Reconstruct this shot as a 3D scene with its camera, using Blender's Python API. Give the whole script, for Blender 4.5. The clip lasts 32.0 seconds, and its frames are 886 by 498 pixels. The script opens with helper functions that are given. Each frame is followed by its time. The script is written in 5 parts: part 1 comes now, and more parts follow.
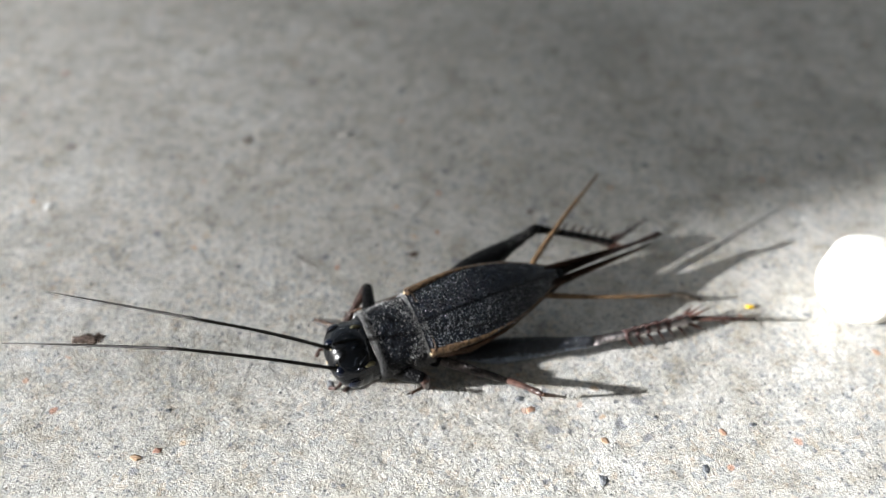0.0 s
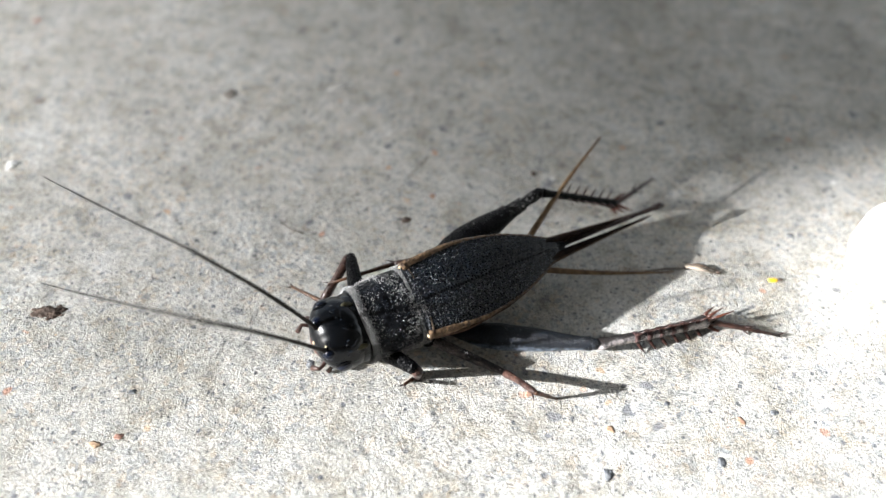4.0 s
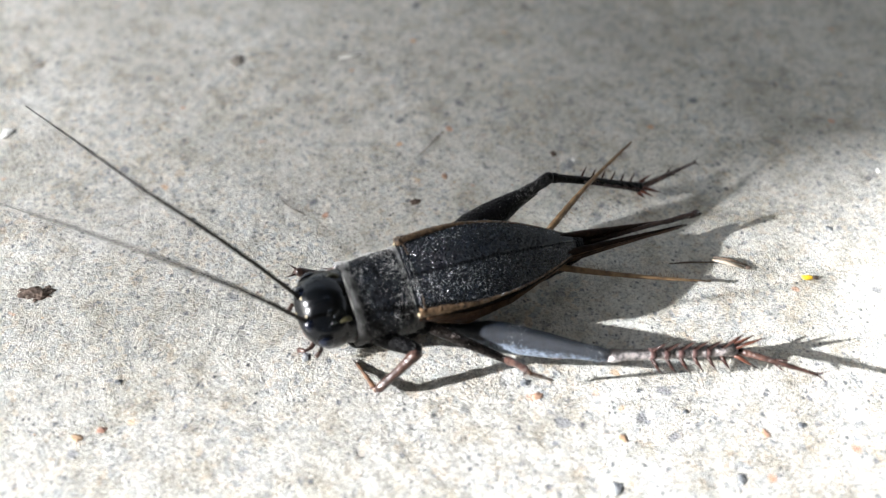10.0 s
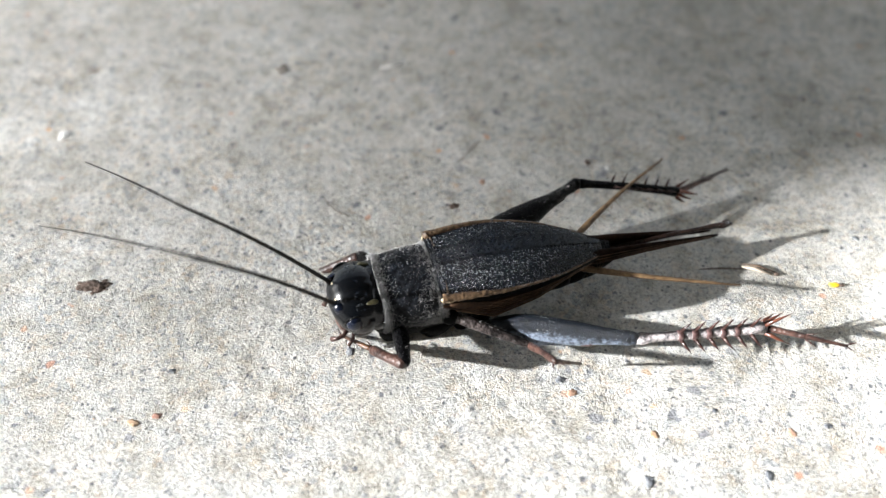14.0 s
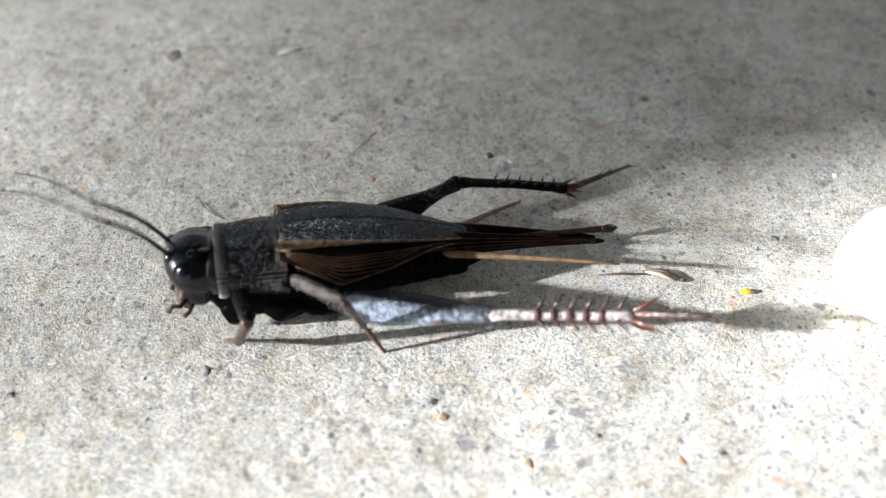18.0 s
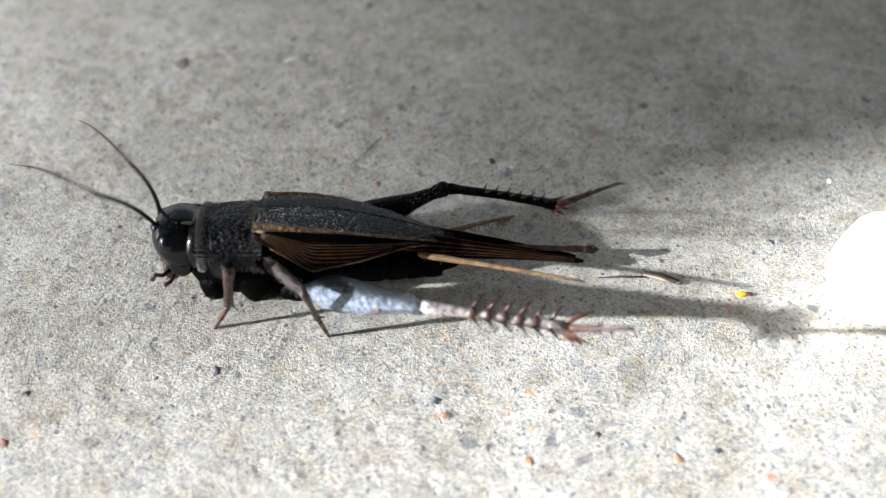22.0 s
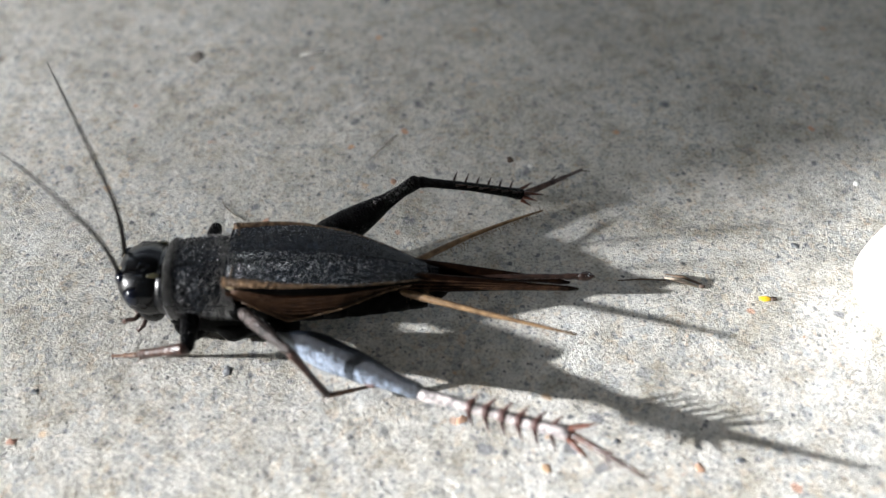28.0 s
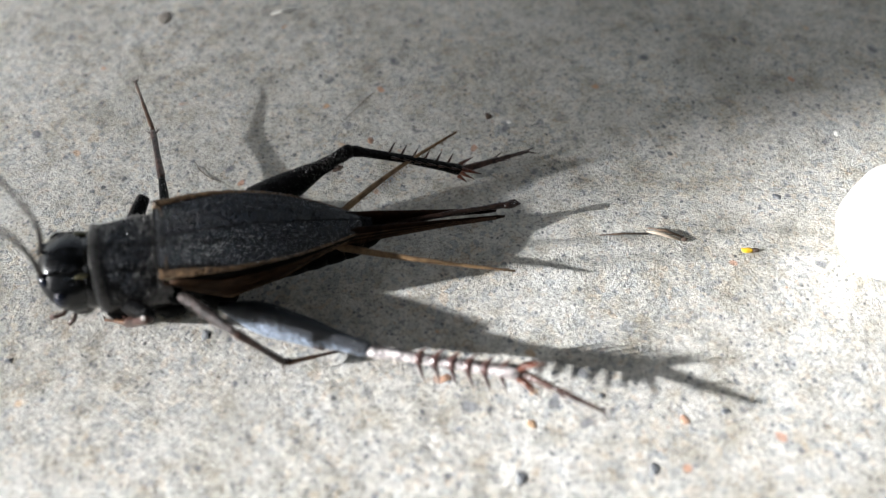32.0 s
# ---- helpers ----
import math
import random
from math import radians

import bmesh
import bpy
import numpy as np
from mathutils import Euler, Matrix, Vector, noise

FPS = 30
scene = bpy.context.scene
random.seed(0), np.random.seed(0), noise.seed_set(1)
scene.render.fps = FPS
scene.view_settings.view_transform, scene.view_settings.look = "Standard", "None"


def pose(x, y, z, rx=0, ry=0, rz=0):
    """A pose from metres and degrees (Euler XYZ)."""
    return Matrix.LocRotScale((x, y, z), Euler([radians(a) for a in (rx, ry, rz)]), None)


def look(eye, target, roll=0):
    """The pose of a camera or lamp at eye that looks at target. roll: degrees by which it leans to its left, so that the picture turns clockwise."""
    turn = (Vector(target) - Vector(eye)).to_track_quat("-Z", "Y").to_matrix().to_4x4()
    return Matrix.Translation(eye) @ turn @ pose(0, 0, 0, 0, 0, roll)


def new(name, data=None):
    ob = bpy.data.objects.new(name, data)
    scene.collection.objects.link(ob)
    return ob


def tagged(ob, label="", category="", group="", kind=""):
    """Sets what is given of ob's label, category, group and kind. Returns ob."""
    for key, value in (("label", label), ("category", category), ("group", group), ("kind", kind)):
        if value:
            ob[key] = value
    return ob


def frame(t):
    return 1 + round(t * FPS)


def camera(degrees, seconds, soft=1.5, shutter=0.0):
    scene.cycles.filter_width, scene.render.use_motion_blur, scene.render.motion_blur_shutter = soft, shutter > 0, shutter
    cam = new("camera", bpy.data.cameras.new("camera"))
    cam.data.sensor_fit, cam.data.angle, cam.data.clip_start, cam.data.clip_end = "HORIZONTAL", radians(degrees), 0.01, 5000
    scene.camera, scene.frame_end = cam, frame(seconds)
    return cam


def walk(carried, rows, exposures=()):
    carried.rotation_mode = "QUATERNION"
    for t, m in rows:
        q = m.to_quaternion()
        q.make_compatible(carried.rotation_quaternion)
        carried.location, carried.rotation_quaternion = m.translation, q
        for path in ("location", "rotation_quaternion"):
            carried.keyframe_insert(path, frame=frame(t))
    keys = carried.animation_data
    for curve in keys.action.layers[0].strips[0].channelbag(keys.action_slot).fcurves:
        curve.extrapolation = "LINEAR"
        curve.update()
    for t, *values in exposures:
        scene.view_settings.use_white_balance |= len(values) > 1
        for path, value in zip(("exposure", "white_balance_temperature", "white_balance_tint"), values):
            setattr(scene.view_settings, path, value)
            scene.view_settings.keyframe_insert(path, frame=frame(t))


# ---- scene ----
MM = 0.001
SUN_AZ, SUN_EL = 12.0, 18.0          # the light travels along +x, a little to +y

cam = camera(52.0, 32.0, soft=1.3)
cam.data.dof.use_dof = True
cam.data.dof.focus_distance = 0.0745
cam.data.dof.aperture_fstop = 20.0
walk(cam, [
    (0, look((-0.00282, -0.05989, 0.06560), (0.00384, -0.00519, 0.01472), 2.17)),
    (0.5, look((-0.00225, -0.05875, 0.06455), (0.00410, -0.00391, 0.01378), 2.02)),
    (1, look((-0.00157, -0.05744, 0.06360), (0.00453, -0.00306, 0.01231), 1.73)),
    (1.5, look((-0.00137, -0.05718, 0.06319), (0.00473, -0.00292, 0.01178), 1.72)),
    (2, look((-0.00155, -0.05598, 0.06206), (0.00514, -0.00242, 0.00999), 2.14)),
    (2.5, look((-0.00083, -0.05529, 0.06157), (0.00562, -0.00218, 0.00900), 1.95)),
    (3, look((-0.00070, -0.05539, 0.06159), (0.00562, -0.00264, 0.00865), 1.88)),
    (3.5, look((-0.00041, -0.05447, 0.06101), (0.00557, -0.00208, 0.00768), 1.72)),
    (5.5, look((0.00025, -0.05103, 0.06120), (0.00370, 0.00102, 0.00731), 2.08)),
    (6, look((0.00176, -0.04982, 0.06112), (0.00497, 0.00215, 0.00714), 1.86)),
    (6.5, look((0.00168, -0.05005, 0.06121), (0.00493, 0.00191, 0.00721), 1.90)),
    (7, look((0.00167, -0.05014, 0.06123), (0.00484, 0.00180, 0.00722), 1.81)),
    (7.5, look((0.00195, -0.04981, 0.06092), (0.00501, 0.00202, 0.00680), 1.70)),
    (8, look((0.00225, -0.04897, 0.06003), (0.00515, 0.00213, 0.00521), 1.47)),
    (8.5, look((0.00259, -0.04834, 0.05943), (0.00538, 0.00215, 0.00404), 1.26)),
    (9, look((0.00265, -0.04805, 0.05907), (0.00519, 0.00195, 0.00322), 1.00)),
    (9.5, look((0.00240, -0.04826, 0.05913), (0.00490, 0.00157, 0.00313), 0.95)),
    (10, look((0.00240, -0.04816, 0.05925), (0.00482, 0.00148, 0.00308), 0.87)),
    (10.5, look((0.00255, -0.04822, 0.05919), (0.00493, 0.00147, 0.00306), 0.86)),
    (11, look((0.00270, -0.04834, 0.05936), (0.00504, 0.00135, 0.00323), 0.78)),
    (11.5, look((0.00280, -0.04834, 0.05947), (0.00515, 0.00134, 0.00334), 0.80)),
    (12, look((0.00287, -0.04838, 0.05955), (0.00507, 0.00132, 0.00343), 0.64)),
    (12.5, look((0.00300, -0.04853, 0.05966), (0.00513, 0.00122, 0.00358), 0.55)),
    (13, look((0.00234, -0.04943, 0.06015), (0.00464, 0.00038, 0.00413), 0.74)),
    (13.5, look((0.00127, -0.05073, 0.06081), (0.00262, -0.00034, 0.00527), 0.62)),
    (14, look((0.00059, -0.05099, 0.06094), (0.00144, -0.00049, 0.00550), 0.51)),
    (14.5, look((0.00132, -0.04941, 0.06008), (0.00164, 0.00096, 0.00451), 0.03)),
    (15, look((0.00603, -0.04719, 0.06076), (0.00603, 0.00291, 0.00495), -0.37)),
    (15.5, look((0.01232, -0.04636, 0.06103), (0.01192, 0.00384, 0.00531), -0.77)),
    (17.5, look((0.01240, -0.04426, 0.05748), (0.01208, 0.00477, 0.00073), -0.87)),
    (18, look((0.01228, -0.04433, 0.05785), (0.01169, 0.00430, 0.00075), -1.24)),
    (18.5, look((0.01238, -0.04458, 0.05796), (0.01161, 0.00405, 0.00087), -1.47)),
    (19, look((0.01223, -0.04498, 0.05817), (0.01157, 0.00377, 0.00118), -1.30)),
    (19.5, look((0.01228, -0.04515, 0.05859), (0.01163, 0.00351, 0.00152), -1.29)),
    (20, look((0.01229, -0.04522, 0.05870), (0.01166, 0.00346, 0.00165), -1.32)),
    (20.5, look((0.01229, -0.04551, 0.05885), (0.01169, 0.00338, 0.00198), -1.26)),
    (21, look((0.01231, -0.04542, 0.05905), (0.01157, 0.00333, 0.00206), -1.41)),
    (21.5, look((0.01226, -0.04562, 0.05926), (0.01145, 0.00323, 0.00235), -1.45)),
    (22, look((0.01224, -0.04561, 0.05926), (0.01145, 0.00328, 0.00239), -1.40)),
    (22.5, look((0.01225, -0.04567, 0.05940), (0.01137, 0.00321, 0.00252), -1.49)),
    (23, look((0.01148, -0.04622, 0.05942), (0.01063, 0.00279, 0.00265), -1.33)),
    (23.5, look((0.00974, -0.04725, 0.05975), (0.00827, 0.00215, 0.00333), -0.86)),
    (24, look((0.00872, -0.04787, 0.06000), (0.00693, 0.00182, 0.00385), -0.54)),
    (24.5, look((0.00890, -0.04832, 0.06040), (0.00676, 0.00155, 0.00443), -0.80)),
    (25, look((0.00884, -0.04854, 0.06057), (0.00655, 0.00165, 0.00489), -0.79)),
    (25.5, look((0.00899, -0.04862, 0.06077), (0.00659, 0.00175, 0.00526), -0.87)),
    (27.5, look((0.01023, -0.04661, 0.05961), (0.00791, 0.00354, 0.00389), -1.11)),
    (28, look((0.01173, -0.04436, 0.05833), (0.01005, 0.00427, 0.00125), -1.55)),
    (28.5, look((0.01271, -0.04260, 0.05636), (0.01207, 0.00480, -0.00176), -1.54)),
    (29, look((0.01281, -0.04143, 0.05456), (0.01278, 0.00508, -0.00427), -1.36)),
    (29.5, look((0.01266, -0.04129, 0.05419), (0.01283, 0.00486, -0.00492), -1.26)),
    (30, look((0.01243, -0.04165, 0.05501), (0.01275, 0.00426, -0.00430), -1.19)),
    (30.5, look((0.01215, -0.04190, 0.05552), (0.01255, 0.00390, -0.00387), -1.14)),
    (31, look((0.01220, -0.04238, 0.05508), (0.01254, 0.00384, -0.00398), -1.12)),
    (31.5, look((0.01176, -0.04323, 0.05603), (0.01227, 0.00310, -0.00295), -0.87)),
    (32, look((0.01157, -0.04427, 0.05708), (0.01164, 0.00226, -0.00174), -1.19)),
], exposures=[(0, 1.89, 6500, 10), (1.5, 2.04, 6500, 10), (3, 2.20, 6500, 10), (6, 2.26, 6500, 10), (9, 2.38, 6500, 10), (14, 2.31, 6500, 10), (19, 2.21, 6500, 10), (22.5, 2.09, 6500, 10), (24, 2.36, 6500, 10), (25, 2.14, 6500, 10), (28, 1.98, 6500, 10), (32, 1.96, 6500, 10)])

# ---- world and sun ----
world = bpy.data.worlds.new("world")
scene.world = world
world.use_nodes = True
wn = world.node_tree.nodes
sky = wn.new("ShaderNodeTexSky")
sky.sky_type = "NISHITA"
sky.sun_disc = False
sky.sun_elevation = radians(SUN_EL)
sky.sun_rotation = radians(-90 - SUN_AZ)
wn["Background"].inputs["Strength"].default_value = 0.082
# most of the sky's blue is greyed out to keep the shade neutral
grey = wn.new("ShaderNodeRGBToBW")
veil = wn.new("ShaderNodeMix")
veil.data_type = "RGBA"
veil.inputs[0].default_value = 0.8
warm = wn.new("ShaderNodeMix")
warm.data_type = "RGBA"
warm.blend_type = "MULTIPLY"
warm.inputs[0].default_value = 1.0
warm.inputs[7].default_value = (0.955, 1.0, 1.03, 1)
wl = world.node_tree.links
wl.new(sky.outputs["Color"], grey.inputs["Color"])
wl.new(grey.outputs["Val"], warm.inputs[6])
wl.new(sky.outputs["Color"], veil.inputs[6])
wl.new(warm.outputs[2], veil.inputs[7])
wl.new(veil.outputs[2], wn["Background"].inputs["Color"])

sun_way = Vector((math.cos(radians(SUN_EL)) * math.cos(radians(SUN_AZ)),
                  math.cos(radians(SUN_EL)) * math.sin(radians(SUN_AZ)), -math.sin(radians(SUN_EL))))
sun = new("sun", bpy.data.lights.new("sun", "SUN"))
sun.data.energy = 4.6
sun.data.angle = radians(1.3)
sun.data.color = (0.98, 0.985, 1.0)
sun.matrix_world = look((-2, 0, 0.7), Vector((-2, 0, 0.7)) + sun_way)


# ---- materials ----
def mat(name, color=(0.5, 0.5, 0.5), rough=0.5, metal=0.0, spec=0.5):
    m = bpy.data.materials.new(name)
    m.use_nodes = True
    b = m.node_tree.nodes["Principled BSDF"]
    b.inputs["Base Color"].default_value = (*color, 1)
    b.inputs["Roughness"].default_value = rough
    b.inputs["Metallic"].default_value = metal
    b.inputs["Specular IOR Level"].default_value = spec
    return m, m.node_tree.nodes, m.node_tree.links, b


def coords(n, l, scale=1000.0):
    tc = n.new("ShaderNodeTexCoord")
    mp = n.new("ShaderNodeMapping")
    mp.inputs["Scale"].default_value = (scale, scale, scale)
    l.new(tc.outputs["Object"], mp.inputs["Vector"])
    return mp.outputs["Vector"]


def noise_tex(n, l, v, scale, detail=4.0, rough=0.55):
    t = n.new("ShaderNodeTexNoise")
    t.inputs["Scale"].default_value = scale
    t.inputs["Detail"].default_value = detail
    t.inputs["Roughness"].default_value = rough
    l.new(v, t.inputs["Vector"])
    return t.outputs["Fac"]


def voronoi(n, l, v, scale):
    t = n.new("ShaderNodeTexVoronoi")
    t.inputs["Scale"].default_value = scale
    l.new(v, t.inputs["Vector"])
    return t


def ramp(n, l, fac, stops):
    r = n.new("ShaderNodeValToRGB")
    e = r.color_ramp.elements
    while len(e) < len(stops):
        e.new(0.5)
    for k, (p, c) in enumerate(stops):
        e[k].position = p
        e[k].color = (*c, 1) if len(c) == 3 else c
    l.new(fac, r.inputs["Fac"])
    return r.outputs["Color"]


def mix(n, l, a, b, fac, mode="MIX"):
    m = n.new("ShaderNodeMix")
    m.data_type = "RGBA"
    m.blend_type = mode
    for s, v in ((0, fac), (6, a), (7, b)):
        if isinstance(v, (float, int)):
            m.inputs[s].default_value = v
        elif isinstance(v, tuple):
            m.inputs[s].default_value = (*v, 1)
        else:
            l.new(v, m.inputs[s])
    return m.outputs[2]


def bump(n, l, b, height, strength, dist):
    u = n.new("ShaderNodeBump")
    u.inputs["Strength"].default_value = strength
    u.inputs["Distance"].default_value = dist
    l.new(height, u.inputs["Height"])
    l.new(u.outputs["Normal"], b.inputs["Normal"])
    return u


def shifted(n, l, v, scale, amount):
    """Coordinates pushed about by noise, so that cells lose their round outline."""
    t = n.new("ShaderNodeTexNoise")
    t.inputs["Scale"].default_value = scale
    t.inputs["Detail"].default_value = 3.0
    l.new(v, t.inputs["Vector"])
    a = n.new("ShaderNodeVectorMath")
    a.operation = "MULTIPLY_ADD"
    a.inputs[1].default_value = (amount,) * 3
    l.new(t.outputs["Color"], a.inputs[0])
    l.new(v, a.inputs[2])
    return a.outputs["Vector"]


def specks(n, l, v, scale, share, size, stops):
    """Sparse spots of one scale: their mask and their colours."""
    vo = voronoi(n, l, v, scale)
    pick = n.new("ShaderNodeSeparateColor")
    l.new(vo.outputs["Color"], pick.inputs["Color"])
    dots = ramp(n, l, vo.outputs["Distance"], [(size * 0.6, (1, 1, 1)), (size, (0, 0, 0))])
    some = ramp(n, l, pick.outputs["Red"], [(1 - share, (0, 0, 0)), (1 - share * 0.7, (1, 1, 1))])
    return mix(n, l, dots, some, 1.0, "MULTIPLY"), ramp(n, l, pick.outputs["Green"], stops)


def concrete_material():
    m, n, l, b = mat("concrete", rough=0.8, spec=0.3)
    v = coords(n, l)
    big = ramp(n, l, noise_tex(n, l, v, 0.07, 5, 0.6), [(0.32, (0.40, 0.39, 0.36)), (0.5, (0.49, 0.48, 0.455)), (0.68, (0.58, 0.575, 0.555))])
    mid = ramp(n, l, noise_tex(n, l, v, 0.33, 5, 0.62), [(0.34, (0.70, 0.66, 0.59)), (0.48, (0.98, 0.975, 0.96)), (0.66, (1.10, 1.11, 1.13))])
    col = mix(n, l, big, mid, 0.8, "MULTIPLY")
    blot = ramp(n, l, noise_tex(n, l, v, 0.8, 6, 0.68), [(0.36, (0.55, 0.56, 0.57)), (0.46, (0.95, 0.95, 0.94)), (0.62, (1.1, 1.1, 1.09))])
    col = mix(n, l, col, blot, 0.55, "MULTIPLY")
    # cement paste over fine aggregate: a mosaic of pale, peach and blue-grey grains
    cells = voronoi(n, l, shifted(n, l, v, 1.6, 0.5), 1.9)
    pick = n.new("ShaderNodeSeparateColor")
    l.new(cells.outputs["Color"], pick.inputs["Color"])
    grain = ramp(n, l, pick.outputs["Blue"], [(0.0, (0.62, 0.66, 0.73)), (0.18, (0.86, 0.88, 0.9)), (0.4, (1.03, 1.02, 1.0)), (0.68, (1.14, 1.13, 1.12)), (0.86, (1.08, 1.02, 0.94)), (1.0, (1.0, 0.87, 0.76))])
    shown = ramp(n, l, noise_tex(n, l, v, 0.11, 4), [(0.38, (0.35, 0.35, 0.35)), (0.62, (0.9, 0.9, 0.9))])
    col = mix(n, l, col, grain, mix(n, l, (0.0, 0.0, 0.0), shown, 1.0), "MULTIPLY")
    fine = ramp(n, l, noise_tex(n, l, v, 3.4, 6, 0.7), [(0.36, (0.42, 0.42, 0.42)), (0.47, (0.94, 0.94, 0.93)), (0.64, (1.2, 1.2, 1.18))])
    col = mix(n, l, col, fine, 0.85, "MULTIPLY")
    # dark mineral flecks in three sizes, rust and buff ones between them
    dark = [(0.0, (0.06, 0.065, 0.075)), (0.6, (0.14, 0.15, 0.175)), (1.0, (0.24, 0.24, 0.245))]
    for scale, share, size, turn, stops in ((2.4, 0.24, 0.36, 0.35, dark), (1.25, 0.18, 0.34, 0.7, dark), (0.5, 0.07, 0.3, 1.2, [(0.0, (0.09, 0.10, 0.12)), (1.0, (0.22, 0.225, 0.24))]),
                                            (0.6, 0.06, 0.26, 0.9, [(0.0, (0.52, 0.30, 0.15)), (0.5, (0.46, 0.24, 0.17)), (1.0, (0.55, 0.42, 0.28))])):
        mask, tone = specks(n, l, shifted(n, l, v, scale * 1.5, turn), scale, share, size, stops)
        col = mix(n, l, col, tone, mix(n, l, (0.0, 0.0, 0.0), mask, 0.85))
    l.new(col, b.inputs["Base Color"])
    h = n.new("ShaderNodeMath")
    h.operation = "ADD"
    l.new(noise_tex(n, l, v, 1.9, 8, 0.72), h.inputs[0])
    l.new(noise_tex(n, l, v, 5.0, 4, 0.65), h.inputs[1])
    sand = n.new("ShaderNodeMath")
    sand.operation = "MULTIPLY"
    l.new(h.outputs["Value"], sand.inputs[0])
    l.new(ramp(n, l, noise_tex(n, l, v, 0.06, 3), [(0.4, (0.5, 0.5, 0.5)), (0.6, (1, 1, 1))]), sand.inputs[1])
    bump(n, l, b, sand.outputs["Value"], 1.0, 0.00027)
    return m


def grain_material(name, stops, rough=0.6, per_island=True):
    m, n, l, b = mat(name, rough=rough, spec=0.4)
    if per_island:
        r = n.new("ShaderNodeNewGeometry").outputs["Random Per Island"]
    else:
        r = n.new("ShaderNodeObjectInfo").outputs["Random"]
    c = ramp(n, l, r, stops)
    v = coords(n, l)
    c = mix(n, l, c, ramp(n, l, noise_tex(n, l, v, 6.0, 3), [(0.3, (0.6, 0.6, 0.6)), (0.7, (1.1, 1.1, 1.1))]), 0.7, "MULTIPLY")
    l.new(c, b.inputs["Base Color"])
    bump(n, l, b, noise_tex(n, l, v, 8.0, 4), 0.4, 0.00005)
    return m


def cuticle(name, dark, light, rough, bump_scale=5.0, bump_dist=0.00004, strength=0.5, spec=0.3, coat=0.0, noise_scale=1.2, sheen=0.0):
    """Insect shell: two-scale colour change, fine pits."""
    m, n, l, b = mat(name, rough=rough, spec=spec)
    v = coords(n, l)
    c = ramp(n, l, noise_tex(n, l, v, noise_scale, 5, 0.6), [(0.35, dark), (0.7, light)])
    l.new(c, b.inputs["Base Color"])
    r = ramp(n, l, noise_tex(n, l, v, 3.5, 3), [(0.3, (rough * 0.8,) * 3), (0.7, (min(1, rough * 1.25),) * 3)])
    l.new(r, b.inputs["Roughness"])
    vo = voronoi(n, l, v, bump_scale)
    bump(n, l, b, vo.outputs["Distance"], strength, bump_dist)
    b.inputs["Coat Weight"].default_value = coat
    b.inputs["Sheen Weight"].default_value = sheen
    b.inputs["Sheen Roughness"].default_value = 0.4
    b.inputs["Coat Roughness"].default_value = 0.2
    return m


def two_tone(name, dark, light, axis, lo, hi, rough, spec=0.4, noise_scale=1.6, mottle=0.9):
    """Leg shell with one pale side: the tone turns along an axis of the piece, in mm."""
    m, n, l, b = mat(name, rough=rough, spec=spec)
    v = coords(n, l)
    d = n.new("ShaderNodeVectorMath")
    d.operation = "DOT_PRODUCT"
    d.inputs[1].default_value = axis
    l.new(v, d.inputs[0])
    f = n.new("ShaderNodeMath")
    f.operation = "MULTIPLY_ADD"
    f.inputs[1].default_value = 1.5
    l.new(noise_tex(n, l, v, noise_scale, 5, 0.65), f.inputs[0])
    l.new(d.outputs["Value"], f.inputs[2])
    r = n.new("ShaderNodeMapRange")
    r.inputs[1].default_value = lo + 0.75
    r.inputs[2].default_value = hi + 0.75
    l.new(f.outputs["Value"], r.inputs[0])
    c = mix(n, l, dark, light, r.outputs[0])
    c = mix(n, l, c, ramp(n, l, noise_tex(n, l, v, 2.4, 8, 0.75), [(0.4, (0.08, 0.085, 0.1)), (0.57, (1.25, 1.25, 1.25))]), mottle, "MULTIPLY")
    l.new(c, b.inputs["Base Color"])
    bump(n, l, b, noise_tex(n, l, v, 3.5, 6, 0.75), 0.9, 0.0002)
    return m


M_CONCRETE = concrete_material()
M_HEAD = cuticle("head_shell", (0.0006, 0.001, 0.0016), (0.0016, 0.0024, 0.0036), 0.34, 2.2, 0.00004, 0.4, 0.05, 0.58)
M_EYE = cuticle("eye_facets", (0.001, 0.0018, 0.0045), (0.004, 0.007, 0.018), 0.2, 14, 0.00001, 0.3, 0.1, 0.5)
M_PRONOTUM = cuticle("pronotum_shell", (0.0008, 0.001, 0.0015), (0.015, 0.017, 0.021), 0.38, 2.6, 0.00014, 0.9, 0.1, 0, 0.9)
M_DOWN = cuticle("pale_down", (0.08, 0.078, 0.074), (0.24, 0.235, 0.22), 0.7, 7, 0.00008, 0.7, 0.2, 0, 3.0, 0.3)
M_TEGMEN = cuticle("tegmen_leather", (0.0014, 0.002, 0.003), (0.006, 0.0082, 0.012), 0.58, 4.4, 0.0003, 1.0, 0.09, 0, 0.45)
M_BROWN = cuticle("wing_membrane", (0.003, 0.0014, 0.0009), (0.016, 0.0075, 0.0042), 0.4, 3.0, 0.00008, 0.6, 0.03)
M_VEIN = cuticle("wing_vein", (0.03, 0.015, 0.009), (0.10, 0.056, 0.032), 0.45, 5, 0.00004, 0.5, 0.15)
M_EDGE = cuticle("tan_edge", (0.022, 0.012, 0.007), (0.20, 0.125, 0.068), 0.5, 3.5, 0.00012, 0.8, 0.25, 0, 2.2)
M_PALE = cuticle("pale_shoulder", (0.32, 0.25, 0.15), (0.55, 0.46, 0.31), 0.5)
M_ABDOMEN = cuticle("abdomen_shell", (0.0008, 0.0008, 0.0008), (0.0025, 0.0025, 0.0025), 0.4, 4, 0.00004, 0.5, 0.02)
